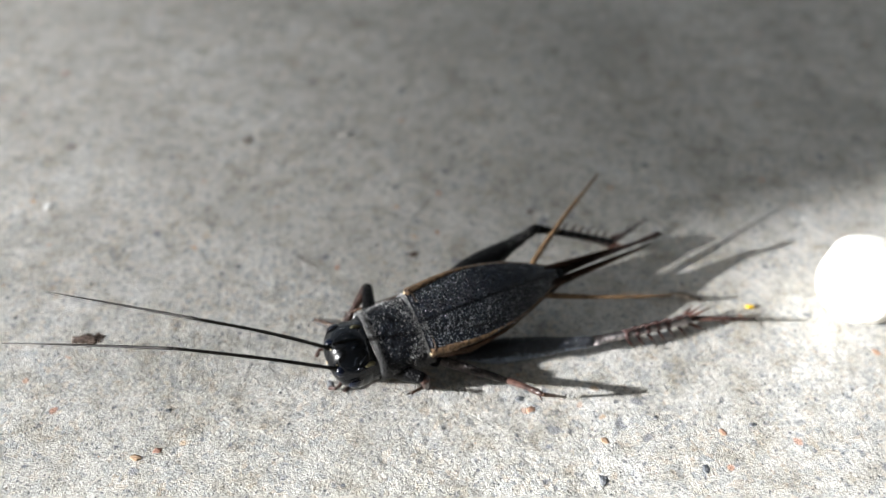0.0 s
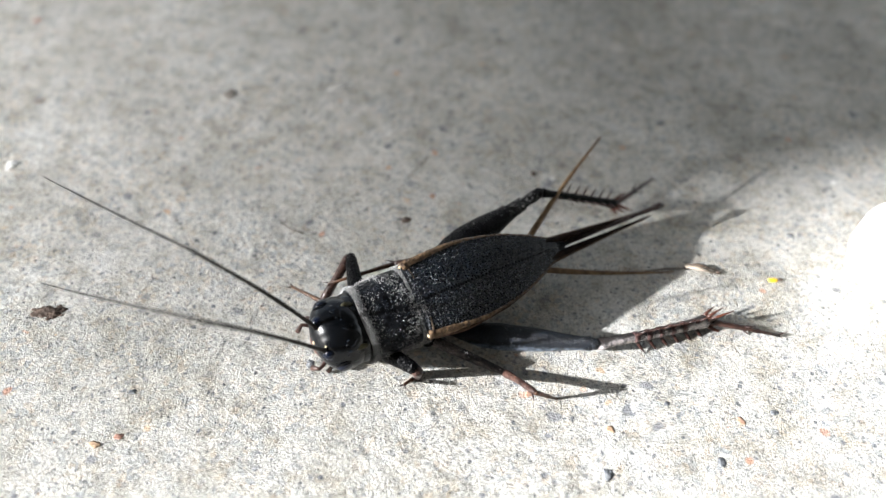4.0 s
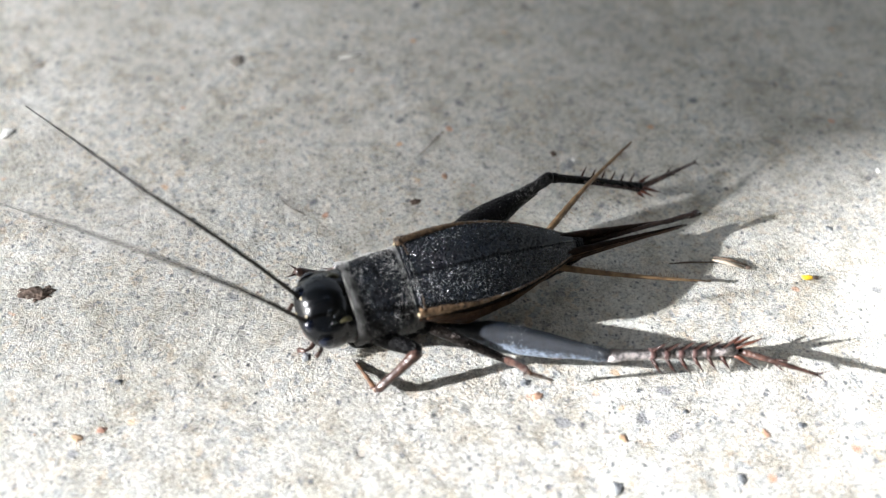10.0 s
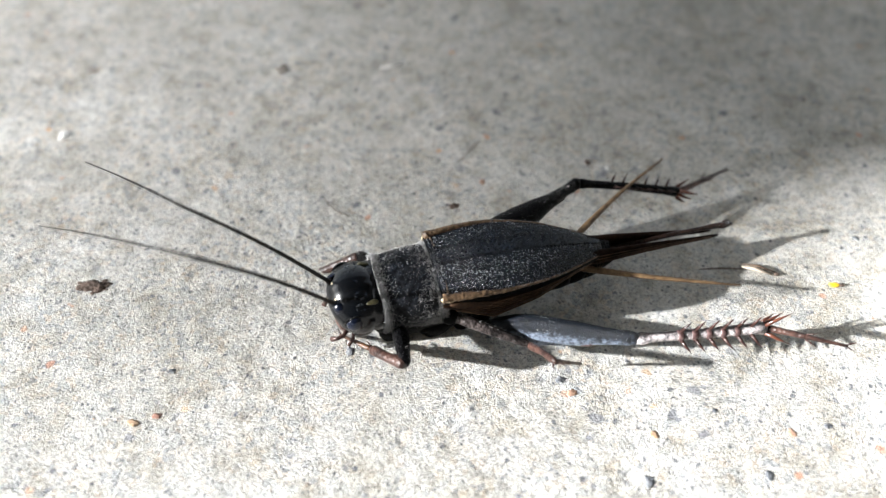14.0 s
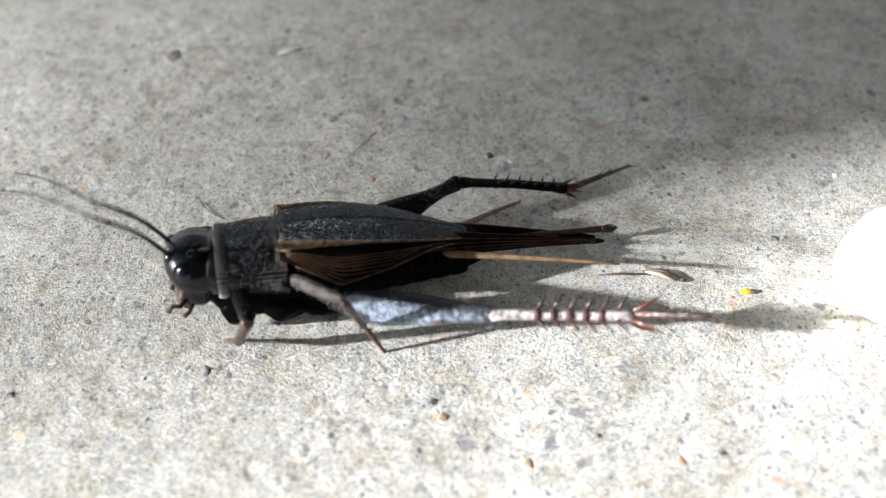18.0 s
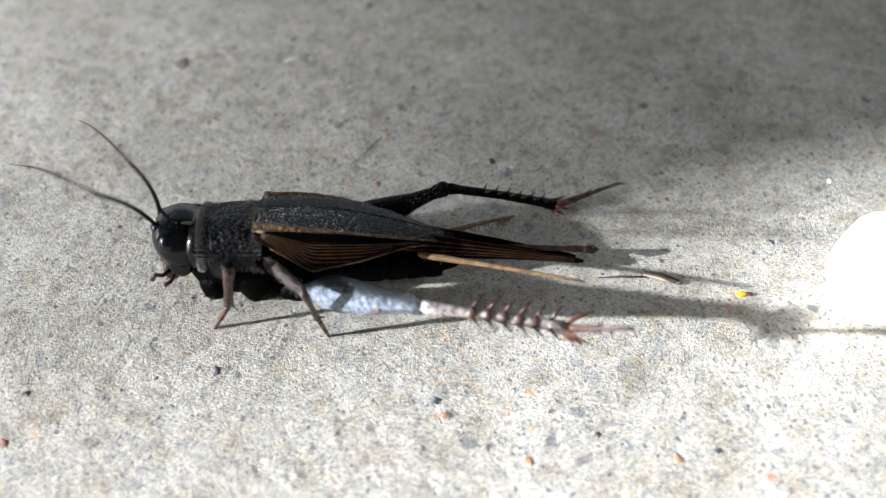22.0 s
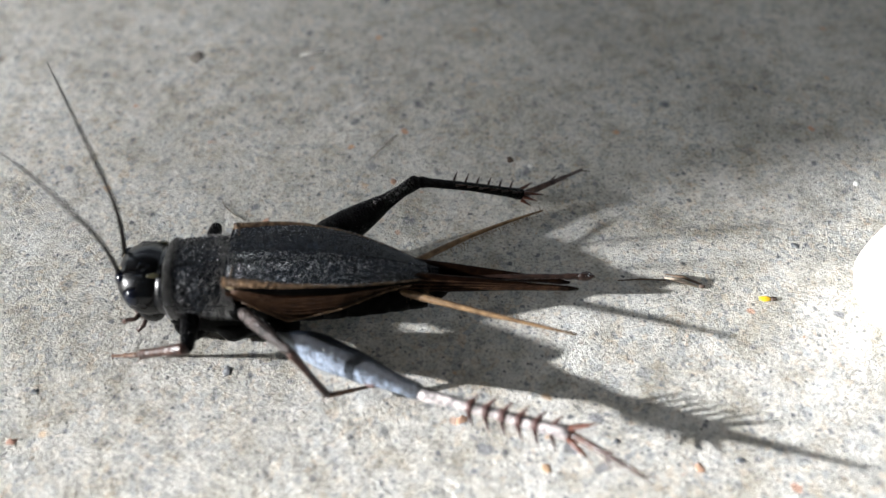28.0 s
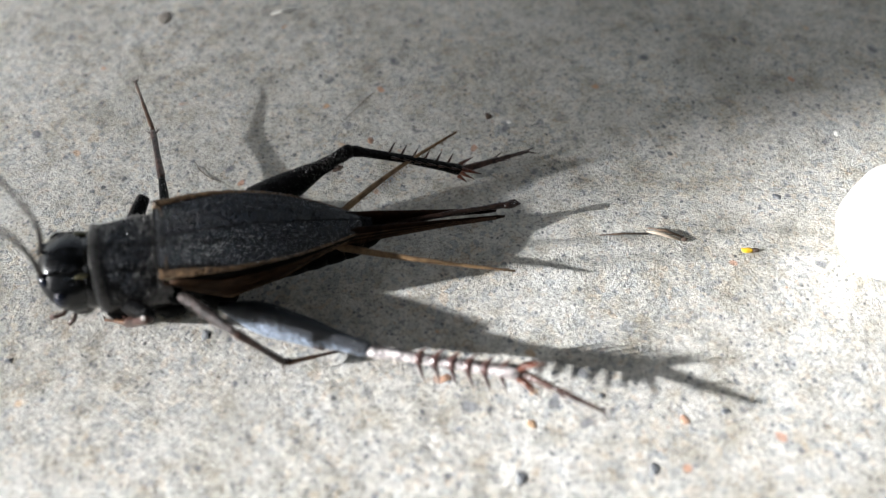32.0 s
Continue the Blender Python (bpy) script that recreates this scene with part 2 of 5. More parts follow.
M_LEG = cuticle("leg_shell", (0.001, 0.0011, 0.0015), (0.0045, 0.0044, 0.0046), 0.36, 4.5, 0.0001, 0.9, 0.045)
# pale outer side: dust, plus the sun's gleam put into the colour
M_FEMUR = two_tone("dusty_gleam_femur", (0.006, 0.009, 0.015), (0.25, 0.30, 0.38), (0, -0.95, -0.3), 0.32, 0.92, 0.36, 0.3, 2.6, 0.8)
M_REDLEG = cuticle("red_brown_leg", (0.012, 0.006, 0.005), (0.085, 0.045, 0.035), 0.33, 4, 0.00008, 0.7, 0.4, 0, 1.6)
M_SHIN = two_tone("pale_shin", (0.022, 0.013, 0.011), (0.60, 0.54, 0.53), (0, -0.7, 0.7), -0.1, 0.4, 0.32, 0.5, 0.9)
M_SPINE = cuticle("spine_horn", (0.015, 0.006, 0.005), (0.055, 0.024, 0.018), 0.35)
M_CERCUS = cuticle("cercus_horn", (0.09, 0.055, 0.030), (0.25, 0.16, 0.085), 0.4)
M_ANTENNA = cuticle("antenna_thread", (0.005, 0.004, 0.0035), (0.02, 0.016, 0.013), 0.55, 6, 0.00004, 0.5, 0.2)
# the brightest grains stand in for sun sparkle, the rest are dust
M_SPARK = grain_material("dust_and_glints", [(0.0, (0.04, 0.046, 0.06)), (0.4, (0.2, 0.22, 0.26)), (0.7, (0.5, 0.52, 0.55)), (1.0, (0.85, 0.85, 0.85))], 0.35)
M_GRAIN = grain_material("sand", [(0.0, (0.05, 0.05, 0.055)), (0.18, (0.14, 0.14, 0.15)), (0.26, (0.26, 0.26, 0.25)), (0.5, (0.36, 0.35, 0.33)), (0.7, (0.47, 0.455, 0.42)),
                                  (0.8, (0.48, 0.33, 0.20)), (0.86, (0.42, 0.20, 0.13)), (0.92, (0.62, 0.60, 0.57)), (1.0, (0.7, 0.68, 0.64))])
M_TARSUS = cuticle("amber_foot", (0.03, 0.013, 0.007), (0.13, 0.062, 0.03), 0.35, 4, 0.00006, 0.6, 0.4, 0, 1.8)
M_SPUR = cuticle("red_spur", (0.035, 0.011, 0.007), (0.14, 0.05, 0.028), 0.32, 4, 0.00004, 0.5, 0.4)
M_SPIKE = cuticle("spike_horn", (0.010, 0.006, 0.005), (0.042, 0.024, 0.019), 0.35, 4, 0.00008, 0.7, 0.2, 0, 1.4)
M_BEAD = cuticle("beaded_shell", (0.001, 0.002, 0.004), (0.006, 0.011, 0.02), 0.17, 6, 0.00001, 0.3, 0.42, 0, 1.1)
M_CEIL = cuticle("dark_timber", (0.05, 0.04, 0.03), (0.10, 0.08, 0.06), 0.7, 0.05, 0.002, 0.4, 0.3, 0.0, 0.02)
M_WALL = cuticle("render_coat", (0.10, 0.09, 0.08), (0.15, 0.14, 0.125), 0.9, 0.05, 0.002, 0.4, 0.2, 0.0, 0.01)


# ---- mesh helpers ----
def finish(bm, smooth=True):
    bmesh.ops.recalc_face_normals(bm, faces=bm.faces)
    for f in bm.faces:
        f.smooth = smooth
    return bm


def part(name, bm, material, parent, label=""):
    me = bpy.data.meshes.new(name)
    bm.to_mesh(me)
    bm.free()
    me.materials.append(material)
    ob = new(name, me)
    ob.parent = parent
    if label:
        tagged(ob, label)
    return ob


def thing(name, bm, material, label, category, group="", kind=""):
    return tagged(part(name, bm, material, None), label, category, group, kind)


def loft(rings, bm=None, cap=True):
    """Skin over rings of points given in millimetres."""
    bm = bm or bmesh.new()
    made = [[bm.verts.new(Vector(p) * MM) for p in ring] for ring in rings]
    for a, b in zip(made, made[1:]):
        for k in range(len(a)):
            bm.faces.new((a[k], a[k - 1], b[k - 1], b[k]))
    if cap:
        bm.faces.new(made[0])
        bm.faces.new(made[-1])
    return finish(bm)


def tube(points, radii, seg=8, flat=1.0, bm=None, wob=0.0):
    """Tapered rod through points in millimetres; flat: width over height."""
    pts = [Vector(p) for p in points]
    rings = []
    side = None
    for k, p in enumerate(pts):
        d = (pts[min(k + 1, len(pts) - 1)] - pts[max(k - 1, 0)]).normalized()
        up = Vector((0, 0, 1)) if abs(d.z) < 0.95 else Vector((1, 0, 0))
        s = d.cross(up).normalized()
        if side is not None and s.dot(side) < 0:
            s = -s
        side = s
        u = s.cross(d)
        r = radii[k] * (1 + wob * random.uniform(-1, 1))
        rings.append([p + s * (r * flat * math.cos(a)) + u * (r * math.sin(a)) for a in [2 * math.pi * i / seg for i in range(seg)]])
    return loft(rings, bm)


def lump(radii, center=(0, 0, 0), rough=0.0, sub=3, seed=0):
    bm = bmesh.new()
    bmesh.ops.create_icosphere(bm, subdivisions=sub, radius=1)
    for v in bm.verts:
        k = 1 + rough * noise.noise(v.co * 1.6 + Vector((seed, 0, 0))) + rough * 0.4 * noise.noise(v.co * 4 + Vector((0, seed, 0)))
        v.co = Vector((v.co.x * radii[0], v.co.y * radii[1], v.co.z * radii[2])) * k
        v.co = (v.co + Vector(center)) * MM
    return finish(bm)


def smooth_step(a, b, x):
    t = min(1, max(0, (x - a) / (b - a)))
    return t * t * (3 - 2 * t)


def curve(xs, x):
    """Smooth value at x through pairs (x, value)."""
    p = sorted(xs)
    if x <= p[0][0]:
        return p[0][1]
    if x >= p[-1][0]:
        return p[-1][1]
    k = max(i for i in range(len(p) - 1) if p[i][0] <= x)
    slope = [(p[min(i + 1, len(p) - 1)][1] - p[max(i - 1, 0)][1]) / (p[min(i + 1, len(p) - 1)][0] - p[max(i - 1, 0)][0]) for i in (k, k + 1)]
    h = p[k + 1][0] - p[k][0]
    t = (x - p[k][0]) / h
    return ((1 + 2 * t) * (1 - t) ** 2 * p[k][1] + t * (1 - t) ** 2 * h * slope[0]
            + t * t * (3 - 2 * t) * p[k + 1][1] + t * t * (t - 1) * h * slope[1])


# ---- ground: one sheet, fine near the animal, wide towards the horizon ----
def spread(lo, hi, step, far, grow):
    mids = list(np.arange(lo, hi + step / 2, step))
    out, d = [], step
    x = hi
    while x < far:
        d *= grow
        x += d
        out.append(x)
    low, d, x = [], step, lo
    while x > -far:
        d *= grow
        x -= d
        low.append(x)
    return low[::-1] + mids + out


def ground_height(x, y):
    """Worn concrete in millimetres: gentle waves, a sandy relief with pits, smoother where it was trowelled."""
    p = Vector((x, y, 0))
    worn = 0.55 + 0.45 * smooth_step(-0.25, 0.3, noise.noise(p * 0.06 + Vector((3.1, 0.7, 0)))) - 0.45 * smooth_step(22, 40, x)
    rough = 0.062 * noise.fractal(p * 0.8, 0.8, 2.1, 4)
    pit = 0.05 * smooth_step(0.3, 0.62, noise.noise(p * 0.85 + Vector((0, 0, 4.2)))) + 0.05 * smooth_step(0.3, 0.6, noise.noise(p * 1.9 + Vector((0, 0, 9.7))))
    return 0.04 * noise.noise(p * 0.16) + (rough - pit) * worn


def make_ground():
    xs = spread(-46, 62, 0.2, 60000, 1.3)
    ys = spread(-24, 40, 0.2, 60000, 1.3)
    verts = []
    for y in ys:
        for x in xs:
            near = 1 - smooth_step(60, 120, max(abs(x - 10), abs(y - 15)))
            z = ground_height(x, y) * near - 0.04 if near > 0 else -0.04
            verts.append((x * MM, y * MM, z * MM))
    w = len(xs)
    faces = [(j * w + i, j * w + i + 1, (j + 1) * w + i + 1, (j + 1) * w + i) for j in range(len(ys) - 1) for i in range(w - 1)]
    me = bpy.data.meshes.new("ground")
    me.from_pydata(verts, [], faces)
    for p in me.polygons:
        p.use_smooth = True
    me.materials.append(M_CONCRETE)
    return tagged(new("ground", me), "weathered pale grey concrete slab with sandy grain", "concrete", kind="structure")


make_ground()


# ---- unseen helpers round the slab: wall, ceiling, and the sloping board that shades the far half ----
def boxed(x0, y0, z0, x1, y1, z1):
    bm = bmesh.new()
    bmesh.ops.create_cube(bm, size=1)
    for v in bm.verts:
        v.co = Vector((x0 + (x1 - x0) * (v.co.x + 0.5), y0 + (y1 - y0) * (v.co.y + 0.5), z0 + (z1 - z0) * (v.co.z + 0.5)))
    bmesh.ops.bevel(bm, geom=list(bm.edges), offset=0.004, segments=1, affect="EDGES")
    return finish(bm, False)


# wall and ceiling are added out of view to cut the sky light
thing("sky_block_wall", boxed(-0.40, -0.42, -0.05, 2.6, -0.24, 1.35), M_WALL, "plain unseen wall added to block sky light", "wall", kind="structure")
thing("ceiling", boxed(-3.3, -0.42, 1.35, 2.6, 1.0, 1.45), M_CEIL, "plain dark unseen ceiling added to block sky light", "ceiling", kind="structure")


def make_shade_board():
    # added out of view; its outline is shaped to give the slab's soft shade
    back = -sun_way
    # the edge: where its shadow falls on the slab in mm, and metres back along the light
    edge = [(-95, 168, 2.7), (-56, 88, 2.35), (-34, 33, 2.0), (-14, -6.5, 1.65), (5, -9.5, 1.28), (25, 3.0, 0.98), (48, 13, 0.62), (80, 22, 0.42), (150, 48, 0.36)]
    bm = bmesh.new()
    rows = []
    for x, y, s in edge:
        p = Vector((x * MM, y * MM, 0)) + back * s
        q = Vector((p.x + 0.0, p.y + 0.16, p.z))
        rows.append([bm.verts.new(v) for v in (p, q, q - Vector((0, 0, 0.003)), p - Vector((0, 0, 0.003)))])
    for a, b in zip(rows, rows[1:]):
        for k in range(4):
            bm.faces.new((a[k], a[k - 1], b[k - 1], b[k]))
    bm.faces.new(rows[0])
    bm.faces.new(rows[-1])
    far, near = rows[0][1].co.copy(), rows[-1][1].co.copy()
    finish(bm, False)
    board = thing("board", bm, M_CEIL, "thin unseen board on three short posts, added to cast the far shade", "board")
    for c, dy in ((far, -0.03), (far, -0.13), (near, -0.021)):
        x = c.x + (0.06 if c is far else -0.06)
        part("post", boxed(x - 0.02, c.y + dy - 0.02, -0.002, x + 0.02, c.y + dy + 0.02, c.z - 0.004 + (-0.018 if c is far else 0.0)), M_CEIL, board)


make_shade_board()

M_DUSTLEG = cuticle("dusty_leg", (0.006, 0.005, 0.005), (0.085, 0.068, 0.064), 0.4, 4.5, 0.00012, 0.9, 0.2, 0, 1.2)
M_MARK = cuticle("thigh_mark", (0.06, 0.036, 0.034), (0.16, 0.11, 0.105), 0.4, 4, 0.00005, 0.6, 0.4, 0, 2.5)
M_FROST = grain_material("frosty_hair", [(0.0, (0.10, 0.115, 0.14)), (0.6, (0.32, 0.36, 0.42)), (1.0, (0.7, 0.74, 0.8))], 0.35)
M_RING = cuticle("shin_ring", (0.035, 0.016, 0.014), (0.14, 0.085, 0.08), 0.35, 4, 0.00006, 0.6, 0.5, 0, 2.0)
M_MARKING = cuticle("dull_yellow", (0.012, 0.012, 0.006), (0.09, 0.08, 0.04), 0.3, 4, 0.00005, 0.5, 0.4, 0, 1.8)
M_HAIR = grain_material("pale_hair", [(0.0, (0.09, 0.09, 0.092)), (0.7, (0.38, 0.38, 0.38)), (1.0, (0.62, 0.61, 0.6))], 0.5)

# ---- the cricket; x ahead, y to its left, z up, in millimetres ----
cricket = tagged(new("cricket"), "black field cricket with brown folded wings and long antennae, on concrete", "cricket")


def body_pose(x, y, z, rx, ry, rz):
    return pose(x * MM, y * MM, z * MM, rx, ry, rz)


def half_ring(x, w, top, low, n=24, box=2.6, cz=None):
    """A closed section across the body: boxy ellipse of half width w between low and top."""
    cz = (top + low) / 2 if cz is None else cz
    ring = []
    for i in range(n):
        a = 2 * math.pi * i / n
        c, s = math.cos(a), math.sin(a)
        y = w * math.copysign(abs(c) ** (2 / box), c)
        z = math.copysign(abs(s) ** (2 / box), s)
        ring.append((x, y, cz + z * ((top - cz) if s > 0 else (cz - low))))
    return ring


def head_top(x, y):
    return 3.75 + 2.5 * math.sqrt(max(0.02, 1 - ((x - 6.4) / 2.3) ** 2 - (y / 3.0) ** 2))


def make_head():
    bm = bmesh.new()
    bmesh.ops.create_icosphere(bm, subdivisions=5, radius=1)
    for v in bm.verts:
        k = (abs(v.co.x) ** 2.5 + abs(v.co.y) ** 2.5 + abs(v.co.z) ** 2.5) ** (-1 / 2.5)
        x, y, z = v.co * (0.6 + 0.4 * k)
        face = smooth_step(0.1, -0.9, z) * smooth_step(-0.4, 0.7, x)
        brow = 0.10 * smooth_step(0.35, 0.6, x) * smooth_step(0.75, 0.3, abs(abs(y) - 0.42)) * smooth_step(-0.1, 0.35, z)
        groove = 0.05 * smooth_step(0.09, 0.0, abs(y)) * smooth_step(-0.2, 0.4, z)
        v.co = Vector((6.4 + 2.3 * x - 0.45 * face + brow, 3.0 * y * (1 - 0.24 * smooth_step(-0.2, -1, z)),
                       3.75 + (2.5 if z > 0 else 2.9) * z + 0.10 * math.cos(4 * y) * max(0, z) - groove)) * MM
    head = part("head", finish(bm), M_HEAD, cricket, "glossy black rounded head")
    part("neck", tube([(3.9, 0, 3.55), (4.9, 0, 3.6), (5.7, 0, 3.7)], [2.35, 2.45, 2.4], 28, 1.2), M_HEAD, head)
    for s in (1, -1):
        part("eye", lump((0.78, 0.6, 0.92), (7.0, 2.42 * s, 4.2), 0.0, 3), M_EYE, head, "large glossy dark compound eye")
        part("eye_rim", tube([(7.0 + 0.86 * math.cos(a), 2.38 * s + 0.1 * s * math.sin(a), 4.2 + 1.0 * math.sin(a)) for a in [k * math.pi / 9 for k in range(19)]], [0.07] * 19, 5), M_LEG, head)
        part("antenna_socket", tube([(7.65, 1.25 * s, 4.85), (8.2, 1.2 * s, 5.1), (8.45, 1.12 * s, 5.2)], [0.7, 0.56, 0.3], 14), M_EYE, head, "dark glossy socket of the antenna")
        part("mandible", lump((0.75, 0.75, 1.05), (7.35, 0.72 * s, 1.2), 0.12, 3, s), M_REDLEG, head, "dark red-brown jaw")
        part("cheek", lump((0.95, 0.5, 1.1), (6.3, 2.0 * s, 2.2), 0.1, 3, s), M_HEAD, head)
        part("palp", tube([(7.3, 1.2 * s, 1.4), (7.9, 1.75 * s, 1.0), (8.4, 1.95 * s, 1.2), (8.8, 1.6 * s, 0.6)], [0.2, 0.18, 0.16, 0.24], 8), M_REDLEG, head, "thin red-brown feeler by the mouth")
        part("palp", tube([(6.9, 1.4 * s, 1.3), (7.2, 2.1 * s, 0.7), (7.7, 2.4 * s, 0.45)], [0.18, 0.16, 0.22], 8), M_REDLEG, head, "thin red-brown feeler by the mouth")
        part("pale_mark", lump((0.5, 0.22, 0.1), (5.55, 1.75 * s, 5.70), 0.3, 3, s), M_MARKING, head, "dull yellow mark behind the eye")
    part("clypeus", lump((0.55, 1.25, 0.75), (7.7, 0, 2.25), 0.05, 3), M_REDLEG, head, "red-brown face plate")
    part("lip", lump((0.4, 0.95, 0.85), (7.85, 0, 1.05), 0.08, 3), M_SPUR, head, "red-brown upper lip")
    for y, x, z in ((0, 8.62, 4.3), (0.7, 8.1, 5.35), (-0.7, 8.1, 5.35)):
        part("ocellus", lump((0.2, 0.2, 0.2), (x, y, z), 0, 2), M_PALE, head, "small pale simple eye")
    beads(head, 130, lambda: (random.uniform(4.6, 7.0), random.uniform(-2.3, 2.3)), lambda x, y: (x, y, head_top(x, y) + 0.02), 0.075, "tiny glossy beads on the crown")
    fuzz(head, 120, lambda: (random.uniform(4.6, 7.2), random.uniform(-2.2, 2.2)), lambda x, y: head_top(x, y) + 0.02, 0.02)
    return head


def down_hairs(parent, spots, length, material=None):
    """Fine pale hairs standing on a shell, joined into one; spots are (place, way)."""
    verts, faces = [], []
    for p, d in spots:
        p = Vector(p)
        d = (Vector(d).normalized() + Vector((random.gauss(0, 0.4), random.gauss(0, 0.4), random.gauss(0, 0.4)))).normalized()
        q = p + d * length * random.uniform(0.5, 1.3)
        s = d.orthogonal().normalized() * 0.013
        u = d.cross(s)
        o = len(verts)
        verts += [tuple(w * MM) for w in (p + s, p - s * 0.5 + u, p - s * 0.5 - u, q)]
        faces += [(o, o + 1, o + 3), (o + 1, o + 2, o + 3), (o + 2, o, o + 3)]
    me = bpy.data.meshes.new("down")
    me.from_pydata(verts, [], faces)
    me.materials.append(material or M_HAIR)
    ob = new("down", me)
    ob.parent = parent
    tagged(ob, "fine pale hairs", kind="stuff")


def saddle(u):
    """Half width and top of the pronotum, u from its front (0) to its rear (1)."""
    lip = 0.08 * (smooth_step(0.10, 0.0, u) + smooth_step(0.90, 1.0, u))
    return 2.98 + 0.28 * math.sin(u * math.pi * 0.8) + 0.05 * u + lip, 6.0 + 0.30 * u + 0.16 * math.sin(u * math.pi) + lip


def make_pronotum():
    rings = []
    for k in range(29):
        u = k / 28
        w, top = saddle(u)
        ring = half_ring(4.75 - 5.0 * u, w, top, 1.25, 56, 2.4)
        rings.append([(x + 0.35 * smooth_step(2.6, 0.6, abs(y)) * (1 if u < 0.5 else -1) * abs(u - 0.5) * (z > 3.5), y, z + 0.07 * noise.noise(Vector((x, y, z)) * 0.9) * smooth_step(0, 0.15, u) * smooth_step(1, 0.85, u)) for x, y, z in ring])
    pro = part("pronotum", loft(rings), M_PRONOTUM, cricket, "black saddle plate with fine grey down")
    for u in (0.01, 0.985):
        w, top = saddle(u)
        pts = [p for p in half_ring(4.75 - 5.0 * u, w, top, 1.25, 56, 2.4) if p[2] > 2.2]
        pts = [(x + 0.17 * smooth_step(2.6, 0.6, abs(y)) * (1 if u < 0.5 else -1), y, z) for x, y, z in pts]
        pts.sort(key=lambda p: math.atan2(p[2] - 3, p[1]))
        part("downy_rim", tube(pts, [0.045] * len(pts), 6, 1.0, None, 0.6), M_DOWN, pro, "rim of pale grey down")
    spots = []
    for _ in range(26000):
        x = random.choice((random.gauss(4.5, 0.2), random.gauss(4.6, 0.15), random.gauss(0.12, 0.25), random.gauss(0.0, 0.3), random.gauss(0.5, 0.5), random.uniform(0, 4.6)))
        x = min(4.78, max(-0.25, x))
        w, top = saddle((4.75 - x) / 5.0)
        p = random.choice(half_ring(x, w, top, 1.25, random.randint(47, 73), 2.4))
        edge = min(abs(x - 4.6), abs(x)) < 0.5
        if p[2] > 2.0 and (edge or noise.noise(Vector(p) * 0.75) > random.uniform(-0.25, 0.45)):
            spots.append((p, (0.3, p[1], (p[2] - 4) * 1.6)))
    down_hairs(pro, spots, 0.26)
    beads(pro, 420, lambda: (random.uniform(0.0, 4.5), random.uniform(-2.5, 2.5)), lambda x, y: (x, y, pro_top(x, y)), 0.06, "tiny glossy beads of the saddle plate")
    fuzz(pro, 700, lambda: (random.uniform(-0.1, 4.6), random.uniform(-2.6, 2.6)), lambda x, y: pro_top(x, y) + 0.02, 0.014)
    return pro


def pro_top(x, y):
    w, top = saddle((4.75 - x) / 5.0)
    mid = (top + 1.25) / 2
    return mid + (top - mid) * max(0.05, 1 - (abs(y) / w) ** 2.4) ** (1 / 2.4) + 0.02


def fuzz(parent, count, place, height, size, line=None):
    """Tiny pale grains on a shell, dust and painted sun glints alike, joined into one."""
    verts, faces = [], []
    for _ in range(count):
        x, y = place()
        z = height(x, y)
        if line:
            y, z = line(x)
        r = size * random.uniform(0.6, 1.7)
        o = len(verts)
        verts += [((x + a * r) * MM, (y + b * r) * MM, (z + c * r) * MM) for a, b, c in ((1, 0, 0), (-0.6, 0.8, 0), (-0.5, -0.9, 0), (0, 0, 1.1), (0, 0, -0.8))]
        faces += [(o, o + 1, o + 3), (o + 1, o + 2, o + 3), (o + 2, o, o + 3), (o + 1, o, o + 4), (o + 2, o + 1, o + 4), (o, o + 2, o + 4)]
    me = bpy.data.meshes.new("dust")
    me.from_pydata(verts, [], faces)
    me.materials.append(M_SPARK)
    ob = new("dust", me)
    ob.parent = parent
    tagged(ob, "pale specks of dust and painted glints", kind="stuff")


def beads(parent, count, place, surface, size, label="fine glossy beads of the shell"):
    """Low glossy beads standing on a shell, joined into one."""
    verts, faces = [], []
    for _ in range(count):
        x, y = place()
        r = size * random.uniform(0.55, 1.35)
        p = Vector(surface(x, y))
        px = (Vector(surface(x + 0.05, y)) - p).normalized()
        up = px.cross(Vector(surface(x, y + 0.05)) - p).normalized()
        if up.z < 0:
            up = -up
        side = up.cross(px)
        o = len(verts)
        for k in range(6):
            a = k * math.pi / 3 + random.uniform(-0.2, 0.2)
            verts.append((p + px * (1.25 * r * math.cos(a)) + side * (r * math.sin(a)) - up * 0.01) * MM)
        for k in range(6):
            a = k * math.pi / 3
            verts.append((p + px * (0.85 * r * math.cos(a)) + side * (0.66 * r * math.sin(a)) + up * 0.5 * r) * MM)
        verts.append((p + up * 0.85 * r) * MM)
        for k in range(6):
            q = (k + 1) % 6
            faces += [(o + k, o + q, o + 6 + q, o + 6 + k), (o + 6 + k, o + 6 + q, o + 12)]
    me = bpy.data.meshes.new("beading")
    me.from_pydata(verts, [], faces)
    for f in me.polygons:
        f.use_smooth = True
    me.materials.append(M_BEAD)
    ob = new("beading", me)
    ob.parent = parent
    tagged(ob, label, kind="stuff")


WING_W = [(0.3, 2.95), (-1, 3.1), (-5, 3.3), (-9, 2.75), (-12, 1.8), (-14, 1.0), (-15.4, 0.45)]
WING_Z = [(0.3, 6.1), (-3, 6.1), (-7, 5.75), (-11, 4.95), (-15.4, 3.8)]
HEM_Z = [(0.3, 5.1), (-1.2, 4.3), (-4.2, 2.65), (-8, 3.4), (-11.5, 4.15), (-13, 4.1), (-15.4, 3.4)]
HEM_Y = [(0.3, 3.2), (-4, 3.65), (-8, 3.2), (-12, 1.95), (-15.4, 0.5)]


